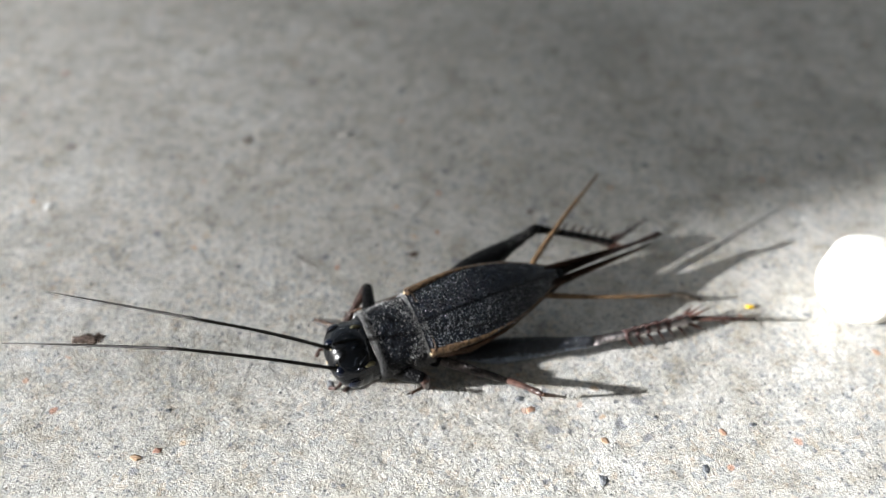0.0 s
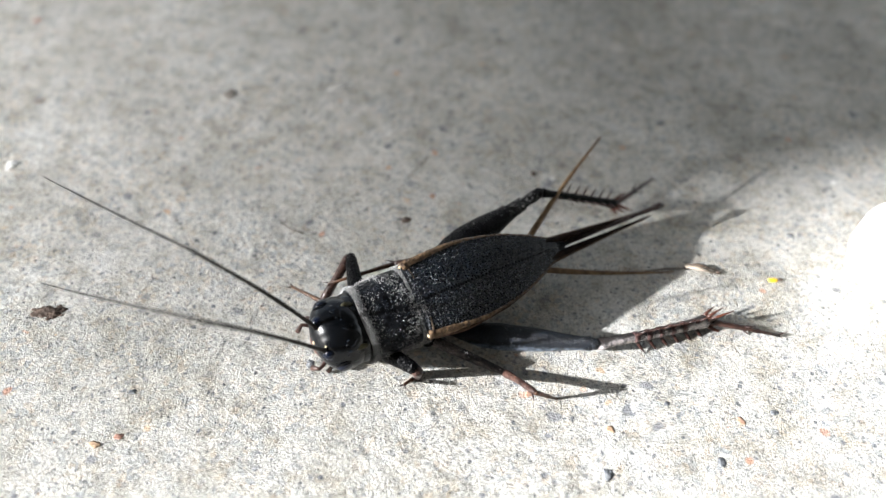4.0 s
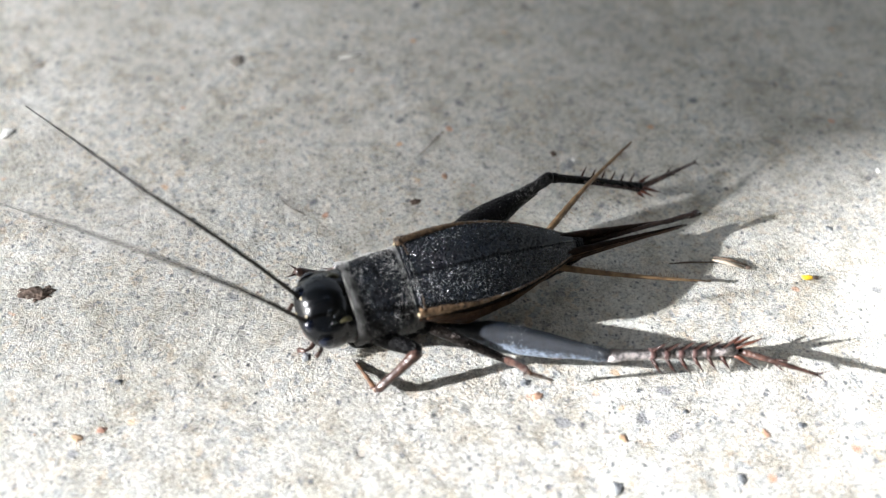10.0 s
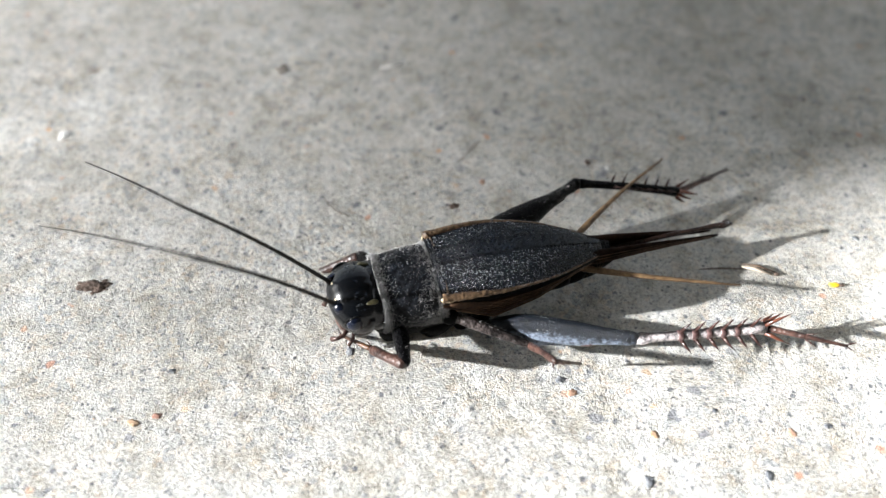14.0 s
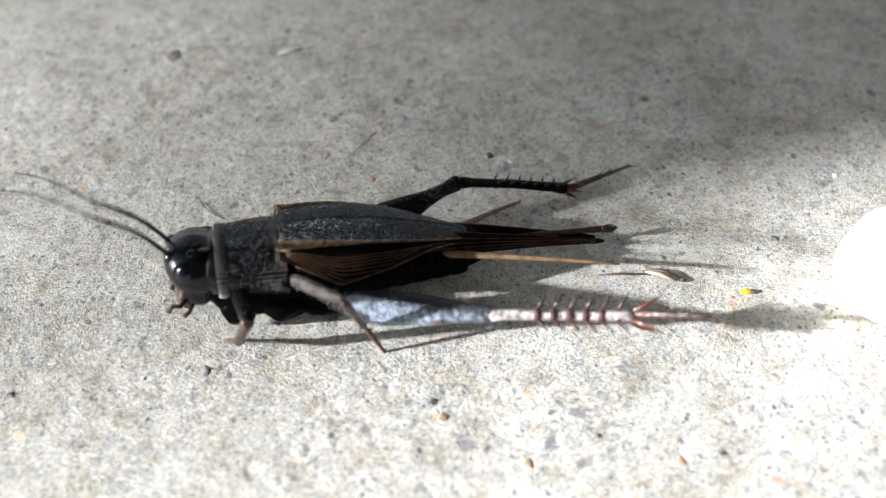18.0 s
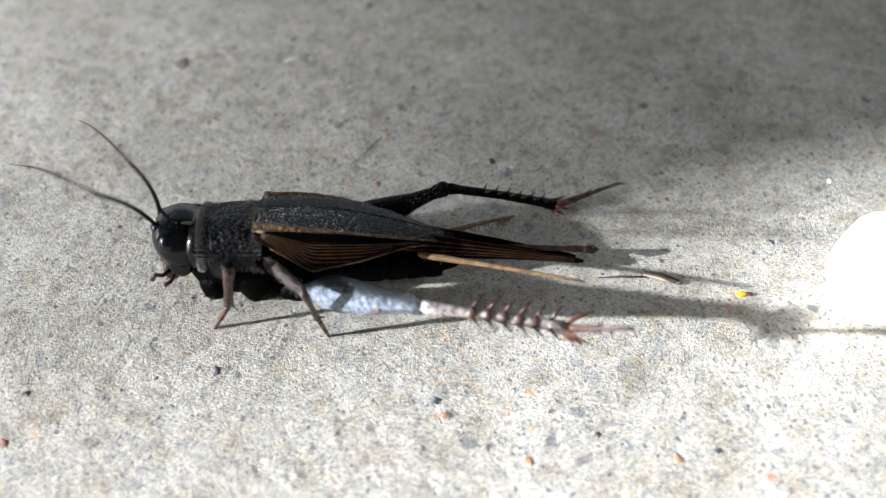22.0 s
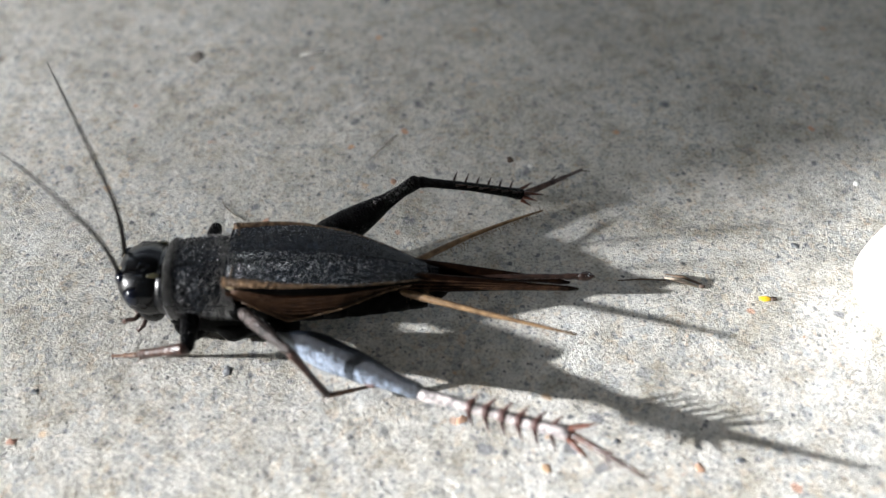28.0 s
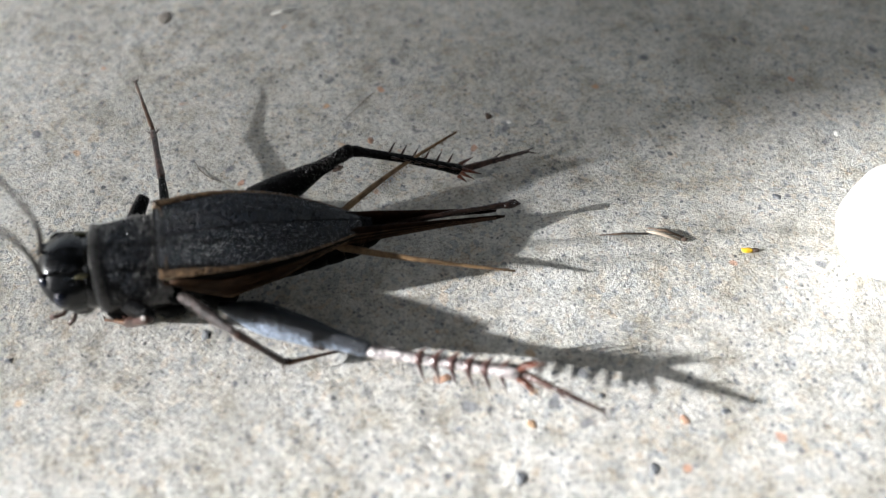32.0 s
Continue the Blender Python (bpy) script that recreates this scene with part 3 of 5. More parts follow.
def straight(xs, x):
    pts = sorted(xs)
    return float(np.interp(x, [p[0] for p in pts], [p[1] for p in pts]))


def wing_top(x, y):
    w = curve(WING_W, x)
    return curve(WING_Z, x) + (0.34 + 0.12 * smooth_step(0, -4, x)) * (1 - (y / w) ** 2)


def side_point(x, u, s, out=0.0):
    """A point on the side field: u runs from the fold (0) to the hem (1)."""
    w, z, y1 = curve(WING_W, x), curve(WING_Z, x), straight(HEM_Y, x)
    z1 = min(straight(HEM_Z, x), z - 0.3)
    return (x, s * (w + (y1 - w) * u ** 0.8 + 0.12 * math.sin(u * math.pi) + out), z - 0.05 + (z1 - z) * u)


def make_wings():
    n = 30
    for s in (1, -1):
        rings = []
        for k in range(n):
            x = 0.3 - 15.7 * k / (n - 1)
            w = curve(WING_W, x)
            lift = 0.07 if s < 0 else 0.0
            ys = [w * s * u for u in (-0.06, 0.2, 0.4, 0.6, 0.8, 0.94, 1.0)]
            top = [(x, y, wing_top(x, y) + lift * (1 - abs(y) / w)) for y in ys]
            rings.append(top + [(x, y, z - 0.14) for x, y, z in reversed(top)])
        teg = part("tegmen", loft(rings), M_TEGMEN, cricket, "leathery blue-black forewing with a grainy back")
        # ridge veins along the back
        for v in range(5):
            f0, f1 = 0.12 + 0.19 * v, 0.05 + 0.22 * v
            pts = []
            for k in range(16):
                x = -0.2 - 13.6 * k / 15
                y = s * curve(WING_W, x) * min(0.97, f0 + (f1 - f0) * k / 15)
                pts.append((x, y, wing_top(x, y) + 0.0))
            part("vein", tube(pts, [0.05 - 0.002 * k for k in range(16)], 5, 1.0, None, 0.3), M_TEGMEN, teg)
        # tan fold along the shoulder
        pts, rad = [], []
        for k in range(40):
            x = 0.25 - 14.6 * k / 39
            pts.append((x, s * curve(WING_W, x), curve(WING_Z, x) - 0.02))
            rad.append(0.16 * (1 - 0.5 * k / 39) + 0.22 * max(0, 1 - k / 19))
        part("fold_edge", tube(pts, rad, 7, 1.0, None, 0.14), M_EDGE, teg, "tan fold along the forewing")
        fuzz(teg, 260, lambda: (random.uniform(-13, 0.2), 0), lambda x, y: 0.0, 0.02, lambda x: (s * (curve(WING_W, x) + random.uniform(-0.12, 0.16)), curve(WING_Z, x) + random.uniform(0.0, 0.14)))
        part("wing_base", tube([(-0.22 - 0.03 * k, s * (2.95 - 0.36 * k), wing_top(-0.4, s * min(2.9, 2.95 - 0.36 * k)) + 0.02) for k in range(5)], [0.12, 0.08, 0.06, 0.045, 0.03], 8, 1.0, None, 0.15), M_EDGE, teg, "tan band across the forewing's base")
        part("shoulder_patch", lump((0.6, 0.26, 0.4), (-0.25, 3.0 * s, 5.9), 0.2, 3, s), M_PALE, teg, "cream patch at the wing's shoulder")
        beads(teg, 3600, lambda s=s: (lambda x: (x, s * random.random() * 0.96 * curve(WING_W, x)))(0.0 - 14.4 * random.random() ** 1.05),
              lambda x, y: (x, y, wing_top(x, y) + (0.07 * (1 - abs(y) / curve(WING_W, x)) if y < 0 else 0.0)), 0.066)
        fuzz(teg, 5000, lambda s=s: (lambda x: (x, s * random.random() * 0.98 * curve(WING_W, x)))(0.1 - 14.6 * random.random() ** 1.1), lambda x, y: wing_top(x, y) + 0.02, 0.023)
        # side field of the forewing, black next to the fold, brown below
        rings, bands = [], []
        for k in range(n):
            x = 0.2 - 14.6 * k / (n - 1)
            high = curve(WING_Z, x) - min(straight(HEM_Z, x), curve(WING_Z, x) - 0.3)
            ub = min(0.55, 0.8 / high)
            ring = [side_point(x, u, s) for u in (ub, ub + (1 - ub) * 0.33, ub + (1 - ub) * 0.66, 1)]
            rings.append(ring + [(a, b - s * 0.12, c) for a, b, c in reversed(ring)])
            ring = [side_point(x, u, s, -0.02) for u in (0, ub * 0.5, ub + 0.01)]
            bands.append(ring + [(a, b - s * 0.12, c) for a, b, c in reversed(ring)])
        side = part("side_field", loft(rings), M_BROWN, cricket, "brown veined side of the forewing")
        part("dark_band", loft(bands), M_ABDOMEN, side, "black band under the tan fold")
        for v in range(9):
            pts = []
            for k in range(14):
                q = k / 13
                x = -0.3 - (3.8 + 1.05 * (8 - v)) * q
                u = (0.30 + 0.03 * v) + (0.08 + 0.078 * v) * q ** 0.75
                pts.append(side_point(x, min(0.97, u), s, 0.03))
            part("vein", tube(pts, [0.05 - 0.0015 * k if k > 3 else 0.025 + 0.006 * k for k in range(14)], 5), M_VEIN, side)
        pts = [side_point(-0.9 - 12.4 * k / 23, 1.0, s, 0.01) for k in range(24)]
        part("hem", tube(pts, [0.075] * 24, 5, 1.0, None, 0.2), M_EDGE, side, "tan hem of the forewing")
    # furled hind wings: a deep brown wedge that tapers past the body
    for s, tip, sag in ((1, (-26.2, 0.4, 2.25), 0.2), (-1, (-25.6, -0.15, 2.4), 0.3)):
        pts, rad = [], []
        for k in range(22):
            u = k / 21
            pts.append((-9.0 + (tip[0] + 9.0) * u, 0.85 * s * (1 - u) + tip[1] * u, 3.75 + (tip[2] - 3.75) * u + sag * math.sin(u * math.pi)))
            rad.append((1.25 * (1 - u) ** 1.5 + 0.36 - 0.1 * u) if u < 0.97 else 0.14)
        tail = part("hind_wing", tube(pts, rad, 10, 0.42, None, 0.03), M_BROWN, cricket, "brown furled hind wing tail")
        for dz in (0.62, 0.28, -0.08, -0.42):
            c = math.sqrt(1 - dz * dz)
            part("vein", tube([(p[0], p[1] + s * r * 0.43 * c, p[2] + dz * r) for p, r in zip(pts, rad)][:-1], [0.045] * 21, 4, 1.0, None, 0.3), M_VEIN, tail)
    # egg-laying spike
    pts, rad = [], []
    for k in range(16):
        u = k / 15
        pts.append((-13.5 - 13.7 * u, -0.1 + 0.0 * u, 2.7 + 0.4 * u + 0.25 * math.sin(u * math.pi)))
        rad.append(0.34 - 0.15 * u if u < 0.86 else (0.30 if u < 0.97 else 0.1))
    spike = part("ovipositor", tube(pts, rad, 10, 0.8, None, 0.04), M_SPIKE, cricket, "dark straight egg-laying spike with a swollen tip")
    part("spike_tip", lump((0.85, 0.32, 0.36), (-26.7, -0.1, 3.1), 0.3, 3, 3), M_SPIKE, spike, "dark swollen tip with grey specks")
    fuzz(spike, 40, lambda: (random.uniform(-27.4, -26.1), random.uniform(-0.3, 0.1)), lambda x, y: 3.1 + 0.3 * math.sqrt(max(0.05, 1 - ((x + 26.7) / 0.85) ** 2)), 0.03)


def make_abdomen():
    edges = [-0.5, -2.6, -4.5, -6.3, -8.1, -9.8, -11.4, -12.9, -14.3]
    for k, (a, b) in enumerate(zip(edges, edges[1:])):
        rings = []
        for j in range(5):
            u = j / 4
            x = a + (b - 0.22 - a) * u
            t = (x + 0.5) / -13.8
            w = 2.5 * (1 - 0.5 * t ** 2.2) + 0.12 * math.sin(u * math.pi * 0.8)
            rings.append(half_ring(x, w, 4.6 - 1.1 * t, -0.25 + 0.9 * t - 0.08 * math.sin(u * math.pi), 22, 2.2))
        part("abdomen_segment", loft(rings), M_ABDOMEN, cricket, "black ringed abdomen segment" if k == 0 else "")
    thorax = part("thorax", loft([half_ring(x, w, 4.8, low, 26, 3.4) for x, w, low in ((5.9, 1.5, 0.9), (5.0, 2.3, 0.1), (3.6, 2.65, -0.5), (2, 2.75, -0.6), (0, 2.75, -0.5), (-1.5, 2.6, -0.4), (-3, 2.4, -0.3))]), M_ABDOMEN, cricket, "black underside of the chest")
    for s in (1, -1):
        for x, y, z, r in ((3.6, 1.75, 0.3, 1.3), (0.3, 2.0, 0.4, 1.9), (-3.0, 2.1, 0.4, 1.7)):
            part("hip_socket", lump((r, 0.95, 1.35), (x, y * s, z), 0.25, 3, x), M_ABDOMEN, thorax)
    part("tail_plate", lump((1.9, 1.25, 1.25), (-14.3, 0, 2.35), 0.1, 3, 2), M_ABDOMEN, cricket)
    for s, tip in ((-1, (-24.3, -8.2, 2.9)), (1, (-25.2, 6.1, 3.4))):
        base = Vector((-11.2, 0.5 * s, 2.85))
        pts = [base.lerp(Vector(tip), k / 13) + Vector((0, 0.35 * s * math.sin(k / 13 * math.pi), 0.25 * math.sin(k / 13 * math.pi))) for k in range(14)]
        cer = part("cercus", tube(pts, [(0.33 * (1 - 0.85 * k / 13) + 0.03) * (0.7 + 0.3 * min(1, k / 3)) for k in range(14)], 8, 1.0, None, 0.06), M_CERCUS, cricket, "tan tapering tail feeler with fine hairs")
        bm = bmesh.new()
        for _ in range(190):
            u = random.random() ** 0.8
            p = base.lerp(Vector(tip), u)
            d = Vector((random.gauss(-0.4, 0.5), random.gauss(0, 1), random.gauss(0.2, 1))).normalized()
            q = p + d * random.uniform(0.5, 1.1) * (1.1 - 0.6 * u)
            tri = [bm.verts.new(v * MM) for v in (p + Vector((0.025, 0, 0)), p - Vector((0.025, 0, 0)), p + Vector((0, 0, 0.03)), q)]
            for f in ((0, 1, 3), (1, 2, 3), (2, 0, 3)):
                bm.faces.new([tri[i] for i in f])
        tagged(part("hairs", finish(bm), M_CERCUS, cer), "fine tan hairs", kind="stuff")


# limbs: each piece lies along +x from its joint
def rod(length, prof, flat=0.8, seg=12, bend=0.0):
    pts = [(length * u, 0, z + bend * math.sin(u * math.pi)) for u, r, z in prof]
    return tube(pts, [r for u, r, z in prof], seg, flat)


LEG_PIECES = {}


def spike_mesh(p, d, length, r):
    p, d = Vector(p), Vector(d).normalized()
    return tube([p, p + d * length * 0.5 + Vector((0.04, 0, 0)), p + d * length + Vector((0.12, 0, 0))], [r, r * 0.7, r * 0.12], 6)


def make_hind_leg(name, s):
    f = 1.0 if s > 0 else 1.14
    h = 1.16 if s > 0 else 0.95
    g = 0.17 if s > 0 else 0.0
    # only the left thigh gets the shell with the sun gleam in its colour
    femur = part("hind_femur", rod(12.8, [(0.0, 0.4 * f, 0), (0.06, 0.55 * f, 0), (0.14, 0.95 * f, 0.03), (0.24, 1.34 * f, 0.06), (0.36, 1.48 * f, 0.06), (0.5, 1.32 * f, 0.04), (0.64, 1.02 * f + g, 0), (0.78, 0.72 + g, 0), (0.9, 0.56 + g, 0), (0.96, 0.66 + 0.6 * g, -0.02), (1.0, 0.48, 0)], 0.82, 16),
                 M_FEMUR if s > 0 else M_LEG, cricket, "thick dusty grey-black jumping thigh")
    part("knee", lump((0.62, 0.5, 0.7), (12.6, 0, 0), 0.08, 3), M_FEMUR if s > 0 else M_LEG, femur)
    for sy in (1, -1):
        part("thigh_ridge", tube([(1.2 + 1.1 * k, sy * (1.02 - 0.055 * k), -0.35 + 0.02 * k) for k in range(10)], [0.09] * 10, 5, 1.0, None, 0.3), M_LEG if s < 0 else M_DOWN, femur)
    part("femur_stain", lump((1.0, 0.07, 0.22), (8.7, -0.80 * s, -0.35), 0.6, 3), M_MARK, femur, "reddish-brown mark on the thigh")
    tibia = part("hind_tibia", rod(10.7, [(0, 0.44 * h, 0), (0.05, 0.54 * h, 0), (0.12, 0.42 * h, 0), (0.5, 0.40 * h, 0), (0.85, 0.46 * h, 0), (0.97, 0.56 * h, 0), (1, 0.4, 0)], 0.85, 10, 0.15), M_SHIN if s > 0 else M_LEG, cricket, "slender spiny shin")
    for k in range(6):
        x = 3.6 + 1.15 * k
        z = 0.15 * math.sin(x / 10.7 * math.pi)
        if s > 0:
            part("dark_ring", tube([(x - 0.3, 0, z), (x - 0.2, 0, z), (x + 0.2, 0, z), (x + 0.32, 0, z)], [0.38, 0.53, 0.545, 0.4], 10, 0.87, None, 0.03), M_RING, tibia, "red-brown ring round the shin" if k == 0 else "")
        for sy in (1, -1):
            part("spine", spike_mesh((x, 0.28 * sy, 0.25), (0.45, 0.85 * sy, 0.62), 1.4 if s > 0 else 1.05, 0.19 if s > 0 else 0.12), M_SPINE, tibia, "curved horny spine" if k == 0 else "")
    for sy in (1, -1):
        for z, ln in ((0.35, 2.2), (0.0, 1.7), (-0.35, 1.2)):
            part("spur", spike_mesh((10.5, 0.32 * sy, z), (1.0, 0.55 * sy, z * 0.9), ln if s > 0 else ln * 0.75, 0.19), M_SPUR, tibia, "long red-brown spur" if z > 0.3 else "")
    tarsus = part("hind_tarsus", rod(6.2, [(0, 0.3, 0), (0.08, 0.34, 0), (0.45, 0.26, 0), (0.52, 0.3, 0), (0.56, 0.2, 0), (0.7, 0.24, 0), (0.74, 0.17, 0), (1, 0.16, 0)], 0.9, 8), M_REDLEG, cricket, "jointed red-brown foot")
    for sy in (1, -1):
        part("claw", spike_mesh((6.1, 0.06 * sy, 0), (0.8, 0.45 * sy, -0.25), 0.8, 0.08), M_SPINE, tarsus)
        part("spur", spike_mesh((3.1, 0.2 * sy, 0.1), (0.9, 0.4 * sy, 0.1), 0.9, 0.09), M_SPINE, tarsus)
    spots = []
    for _ in range(2000 if s > 0 else 1500):
        u, a = random.uniform(0.14, 0.98), random.uniform(0, 2 * math.pi)
        r = 1.46 * f * math.sin(min(1, u / 0.36) * math.pi / 2) * (1 - 0.62 * smooth_step(0.36, 0.9, u))
        p = (12.8 * u, 0.80 * r * math.cos(a), 0.97 * r * math.sin(a))
        if s < 0 or noise.noise(Vector(p) * 0.9) > random.uniform(-0.6, 0.25):
            spots.append((p, (1.6, math.cos(a), math.sin(a))))
    # white-blue hairs on the left thigh help whiten it like the gleam
    down_hairs(femur, spots, 0.17, M_FROST if s > 0 else M_HAIR)
    # specks whose bright colour gives the thigh its sparkle
    if s > 0:
        ring = {}
        for _ in range(900):
            u, a = random.uniform(0.1, 0.98), random.uniform(0, 2 * math.pi)
            r = 1.46 * f * math.sin(min(1, u / 0.36) * math.pi / 2) * (1 - 0.5 * smooth_step(0.36, 0.9, u))
            ring[12.8 * u] = (0.82 * r * math.cos(a), r * math.sin(a))
        xs = list(ring)
        fuzz(femur, 900, lambda: (xs.pop(), 0), lambda x, y: 0.0, 0.03, lambda x: ring[x])
    LEG_PIECES[name] = [femur, tibia, tarsus]
    rest[name] = Vector((-1, 0, 0))
    twist[name] = 45.0 if s > 0 else -10.0


def make_walking_leg(name, kind, s, lengths):
    a, b, c = lengths
    material = M_DUSTLEG if s > 0 and kind == "middle" else M_LEG
    femur = part(kind + "_femur", rod(a, [(u, r * (1.3 if kind == "front" else 0.84), 0) for u, r in ((0, 0.42), (0.06, 0.6), (0.3, 0.66), (0.7, 0.55), (0.93, 0.46), (1, 0.36))], 0.8, 14), material, cricket, "short black downy thigh")
    spots = []
    for _ in range(260 if kind == "front" else 110):
        u, q = random.uniform(0.1, 0.98), random.uniform(0, 2 * math.pi)
        spots.append(((a * u, 0.44 * math.cos(q), 0.58 * math.sin(q)), (0.8, math.cos(q), math.sin(q))))
    down_hairs(femur, spots, 0.24)
    part("coxa", lump((0.9, 0.8, 0.8), (0.1, 0, 0), 0.12, 2), M_ABDOMEN, femur)
    g = 1.45 if kind == "front" else 1.0
    tibia = part(kind + "_tibia", rod(b, [(0, 0.32 * g, 0), (0.08, 0.38 * g, 0), (0.5, 0.27 * g, 0), (0.92, 0.30 * g, 0), (1, 0.22, 0)], 0.9, 10, 0.1), M_REDLEG, cricket, "thin red-brown shin")
    for sy in (1, -1):
        part("spur", spike_mesh((b - 0.2, 0.18 * sy, -0.1), (0.9, 0.5 * sy, -0.3), 0.8, 0.09), M_SPINE, tibia)
    tarsus = part(kind + "_tarsus", rod(c, [(0, 0.2, 0), (0.1, 0.24, 0), (0.45, 0.18, 0), (0.5, 0.22, 0), (0.55, 0.15, 0), (1, 0.13, 0)], 0.9, 8), M_TARSUS, cricket, "thin jointed amber-brown foot")
    for sy in (1, -1):
        part("claw", spike_mesh((c - 0.1, 0.05 * sy, 0), (0.7, 0.5 * sy, -0.3), 0.6, 0.07), M_SPINE, tarsus)
    LEG_PIECES[name] = [femur, tibia, tarsus]
    rest[name] = Vector((0, s, 0))


def make_antenna(name, lengths):
    a, b = lengths
    n = 30
    one = part("antenna_base", tube([(a * k / n, 0, 0.35 * math.sin(k / n * math.pi)) for k in range(n + 1)], [0.28 if k == 0 else 0.17 - 0.04 * k / n for k in range(n + 1)], 7, 1.0, None, 0.10), M_ANTENNA, cricket, "thin dark ringed antenna")
    two = part("antenna_tip", tube([(b * k / n, 0, 0.5 * math.sin(k / n * math.pi)) for k in range(n + 1)], [0.13 - 0.09 * k / n for k in range(n + 1)], 6, 1.0, None, 0.10), M_ANTENNA, cricket, "thread-thin end of an antenna")
    LEG_PIECES[name] = [one, two]
    rest[name] = Vector((1, 0, 0))


rest, twist = {}, {}
make_head()
make_pronotum()
make_abdomen()
make_wings()
make_hind_leg("left hind", 1)
make_hind_leg("right hind", -1)
make_walking_leg("left middle", "middle", 1, (7.2, 5.0, 4.2))
make_walking_leg("right middle", "middle", -1, (7.2, 6.2, 6.0))
make_walking_leg("left front", "front", 1, (4.8, 4.6, 3.6))
make_walking_leg("right front", "front", -1, (4.8, 4.6, 3.6))
make_antenna("left antenna", (14, 20))
make_antenna("right antenna", (13, 19))


def limb(name, hip, lengths, rows):
    """Keys the pieces of one limb, joint by joint, from the joints' places in the cricket's space."""
    r0 = rest[name]
    base = Vector((1, 0, 0)).rotation_difference(r0) if r0.x > -0.9 else Matrix.Rotation(math.pi, 3, "Z").to_quaternion()
    keys = [[] for _ in lengths]
    for t, *joints in rows:
        at, was = Vector(hip), Vector(hip)
        for k, j in enumerate(joints):
            d = (Vector(j) - was).normalized()
            was = Vector(j)
            q = r0.rotation_difference(d) @ base
            if k:
                q = q @ Euler((radians(twist.get(name, 0)), 0, 0)).to_quaternion()
            keys[k].append((t, Matrix.LocRotScale(at * MM, q, None)))
            at = at + d * lengths[k]
    for ob, ks in zip(LEG_PIECES[name], keys):
        walk(ob, ks)


# ---- small things on the slab ----
def on_slab(x, y):
    return ground_height(x, y) - 0.04


def make_grains():
    verts, faces = [], []
    rng = np.random.default_rng(4)
    for _ in range(11000):
        x, y = rng.uniform(-62, 86), rng.uniform(-26, 70)
        r = 0.06 + 0.14 * rng.random() ** 2.6 + (0.32 * rng.random() if rng.random() < 0.06 else 0)
        z = on_slab(x, y) + r * rng.uniform(-0.3, 0.0)
        a = rng.uniform(0, math.pi)
        e, h = rng.uniform(0.6, 1.0), rng.uniform(0.2, 0.45)
        o = len(verts)
        ca, sa = math.cos(a), math.sin(a)
        for u, v, w in ((1, 0.1, 0), (0.2, 1, 0), (-0.8, 0.7, 0), (-1, -0.3, 0), (0, -1, 0), (0.7, -0.6, 0), (0.1, 0.1, 1)):
            p, q = u * r, v * r * e
            verts.append(((x + p * ca - q * sa) * MM, (y + p * sa + q * ca) * MM, (z + (w * r * h if w else -0.3 * r)) * MM))
        faces += [(o + k, o + (k + 1) % 6, o + 6) for k in range(6)]
    me = bpy.data.meshes.new("sand_grains")
    me.from_pydata(verts, [], faces)
    for p in me.polygons:
        p.use_smooth = True
    me.materials.append(M_GRAIN)
    tagged(new("sand_grains", me), "scattered grey, black and tan sand grains in the slab", "sand", kind="stuff")


make_grains()

M_STAIN = cuticle("dirt_brown", (0.045, 0.032, 0.026), (0.17, 0.125, 0.10), 0.85, 3, 0.0001, 0.8, 0.2)
M_FAINT = cuticle("faint_dirt", (0.17, 0.15, 0.13), (0.32, 0.29, 0.26), 0.85, 3, 0.0001, 0.8, 0.2)
M_YELLOW = cuticle("petal_yellow", (0.62, 0.38, 0.015), (0.72, 0.48, 0.03), 0.5)
M_STRAW = cuticle("straw", (0.36, 0.29, 0.22), (0.55, 0.46, 0.37), 0.55)
M_DARKSTEM = cuticle("dark_stem", (0.05, 0.035, 0.025), (0.13, 0.09, 0.06), 0.6)
M_STONE = cuticle("pale_stone", (0.80, 0.76, 0.66), (0.88, 0.86, 0.80), 0.55, 1.2, 0.0001, 0.3)
M_ORANGE = grain_material("orange_grain", [(0.0, (0.42, 0.26, 0.15)), (0.5, (0.36, 0.20, 0.15)), (1.0, (0.46, 0.32, 0.2))], 0.6, False)
M_DARKGRAIN = cuticle("dark_grain", (0.035, 0.04, 0.05), (0.30, 0.31, 0.32), 0.7, 4, 0.0001, 0.6, 0.2, 0, 2.6)
M_WHITEGRAIN = grain_material("white_grain", [(0.0, (0.7, 0.7, 0.68)), (1.0, (0.85, 0.84, 0.8))], 0.5, False)


def flat_lump(name, x, y, rx, ry, h, material, label, category, group="", seed=0, rough=0.25, turn=0.0):
    ob = thing(name, lump((rx, ry, h), (0, 0, 0), rough, 3, seed), material, label, category, group)
    ob.matrix_basis = pose(x * MM, y * MM, (on_slab(x, y) + h * 0.25) * MM, 0, 0, turn)
    return ob


clump = flat_lump("dirt_clump", -29.0, 0.3, 1.2, 0.62, 0.12, M_STAIN, "dark brown crumbly clump of dirt on concrete", "dirt", "", 5, 0.7)
for k in range(34):
    a, d = random.uniform(0, 2 * math.pi), random.gauss(0.65, 0.22)
    part("crumb", lump((random.uniform(0.08, 0.3), random.uniform(0.07, 0.2), 0.06), (1.35 * d * math.cos(a), 0.8 * d * math.sin(a), -0.01), 0.5, 2, k), M_STAIN, clump)
flat_lump("dirt_clump", -16.0, 31.5, 0.7, 0.9, 0.10, M_FAINT, "small dark brown clump of dirt", "dirt", "", 8, 0.4)
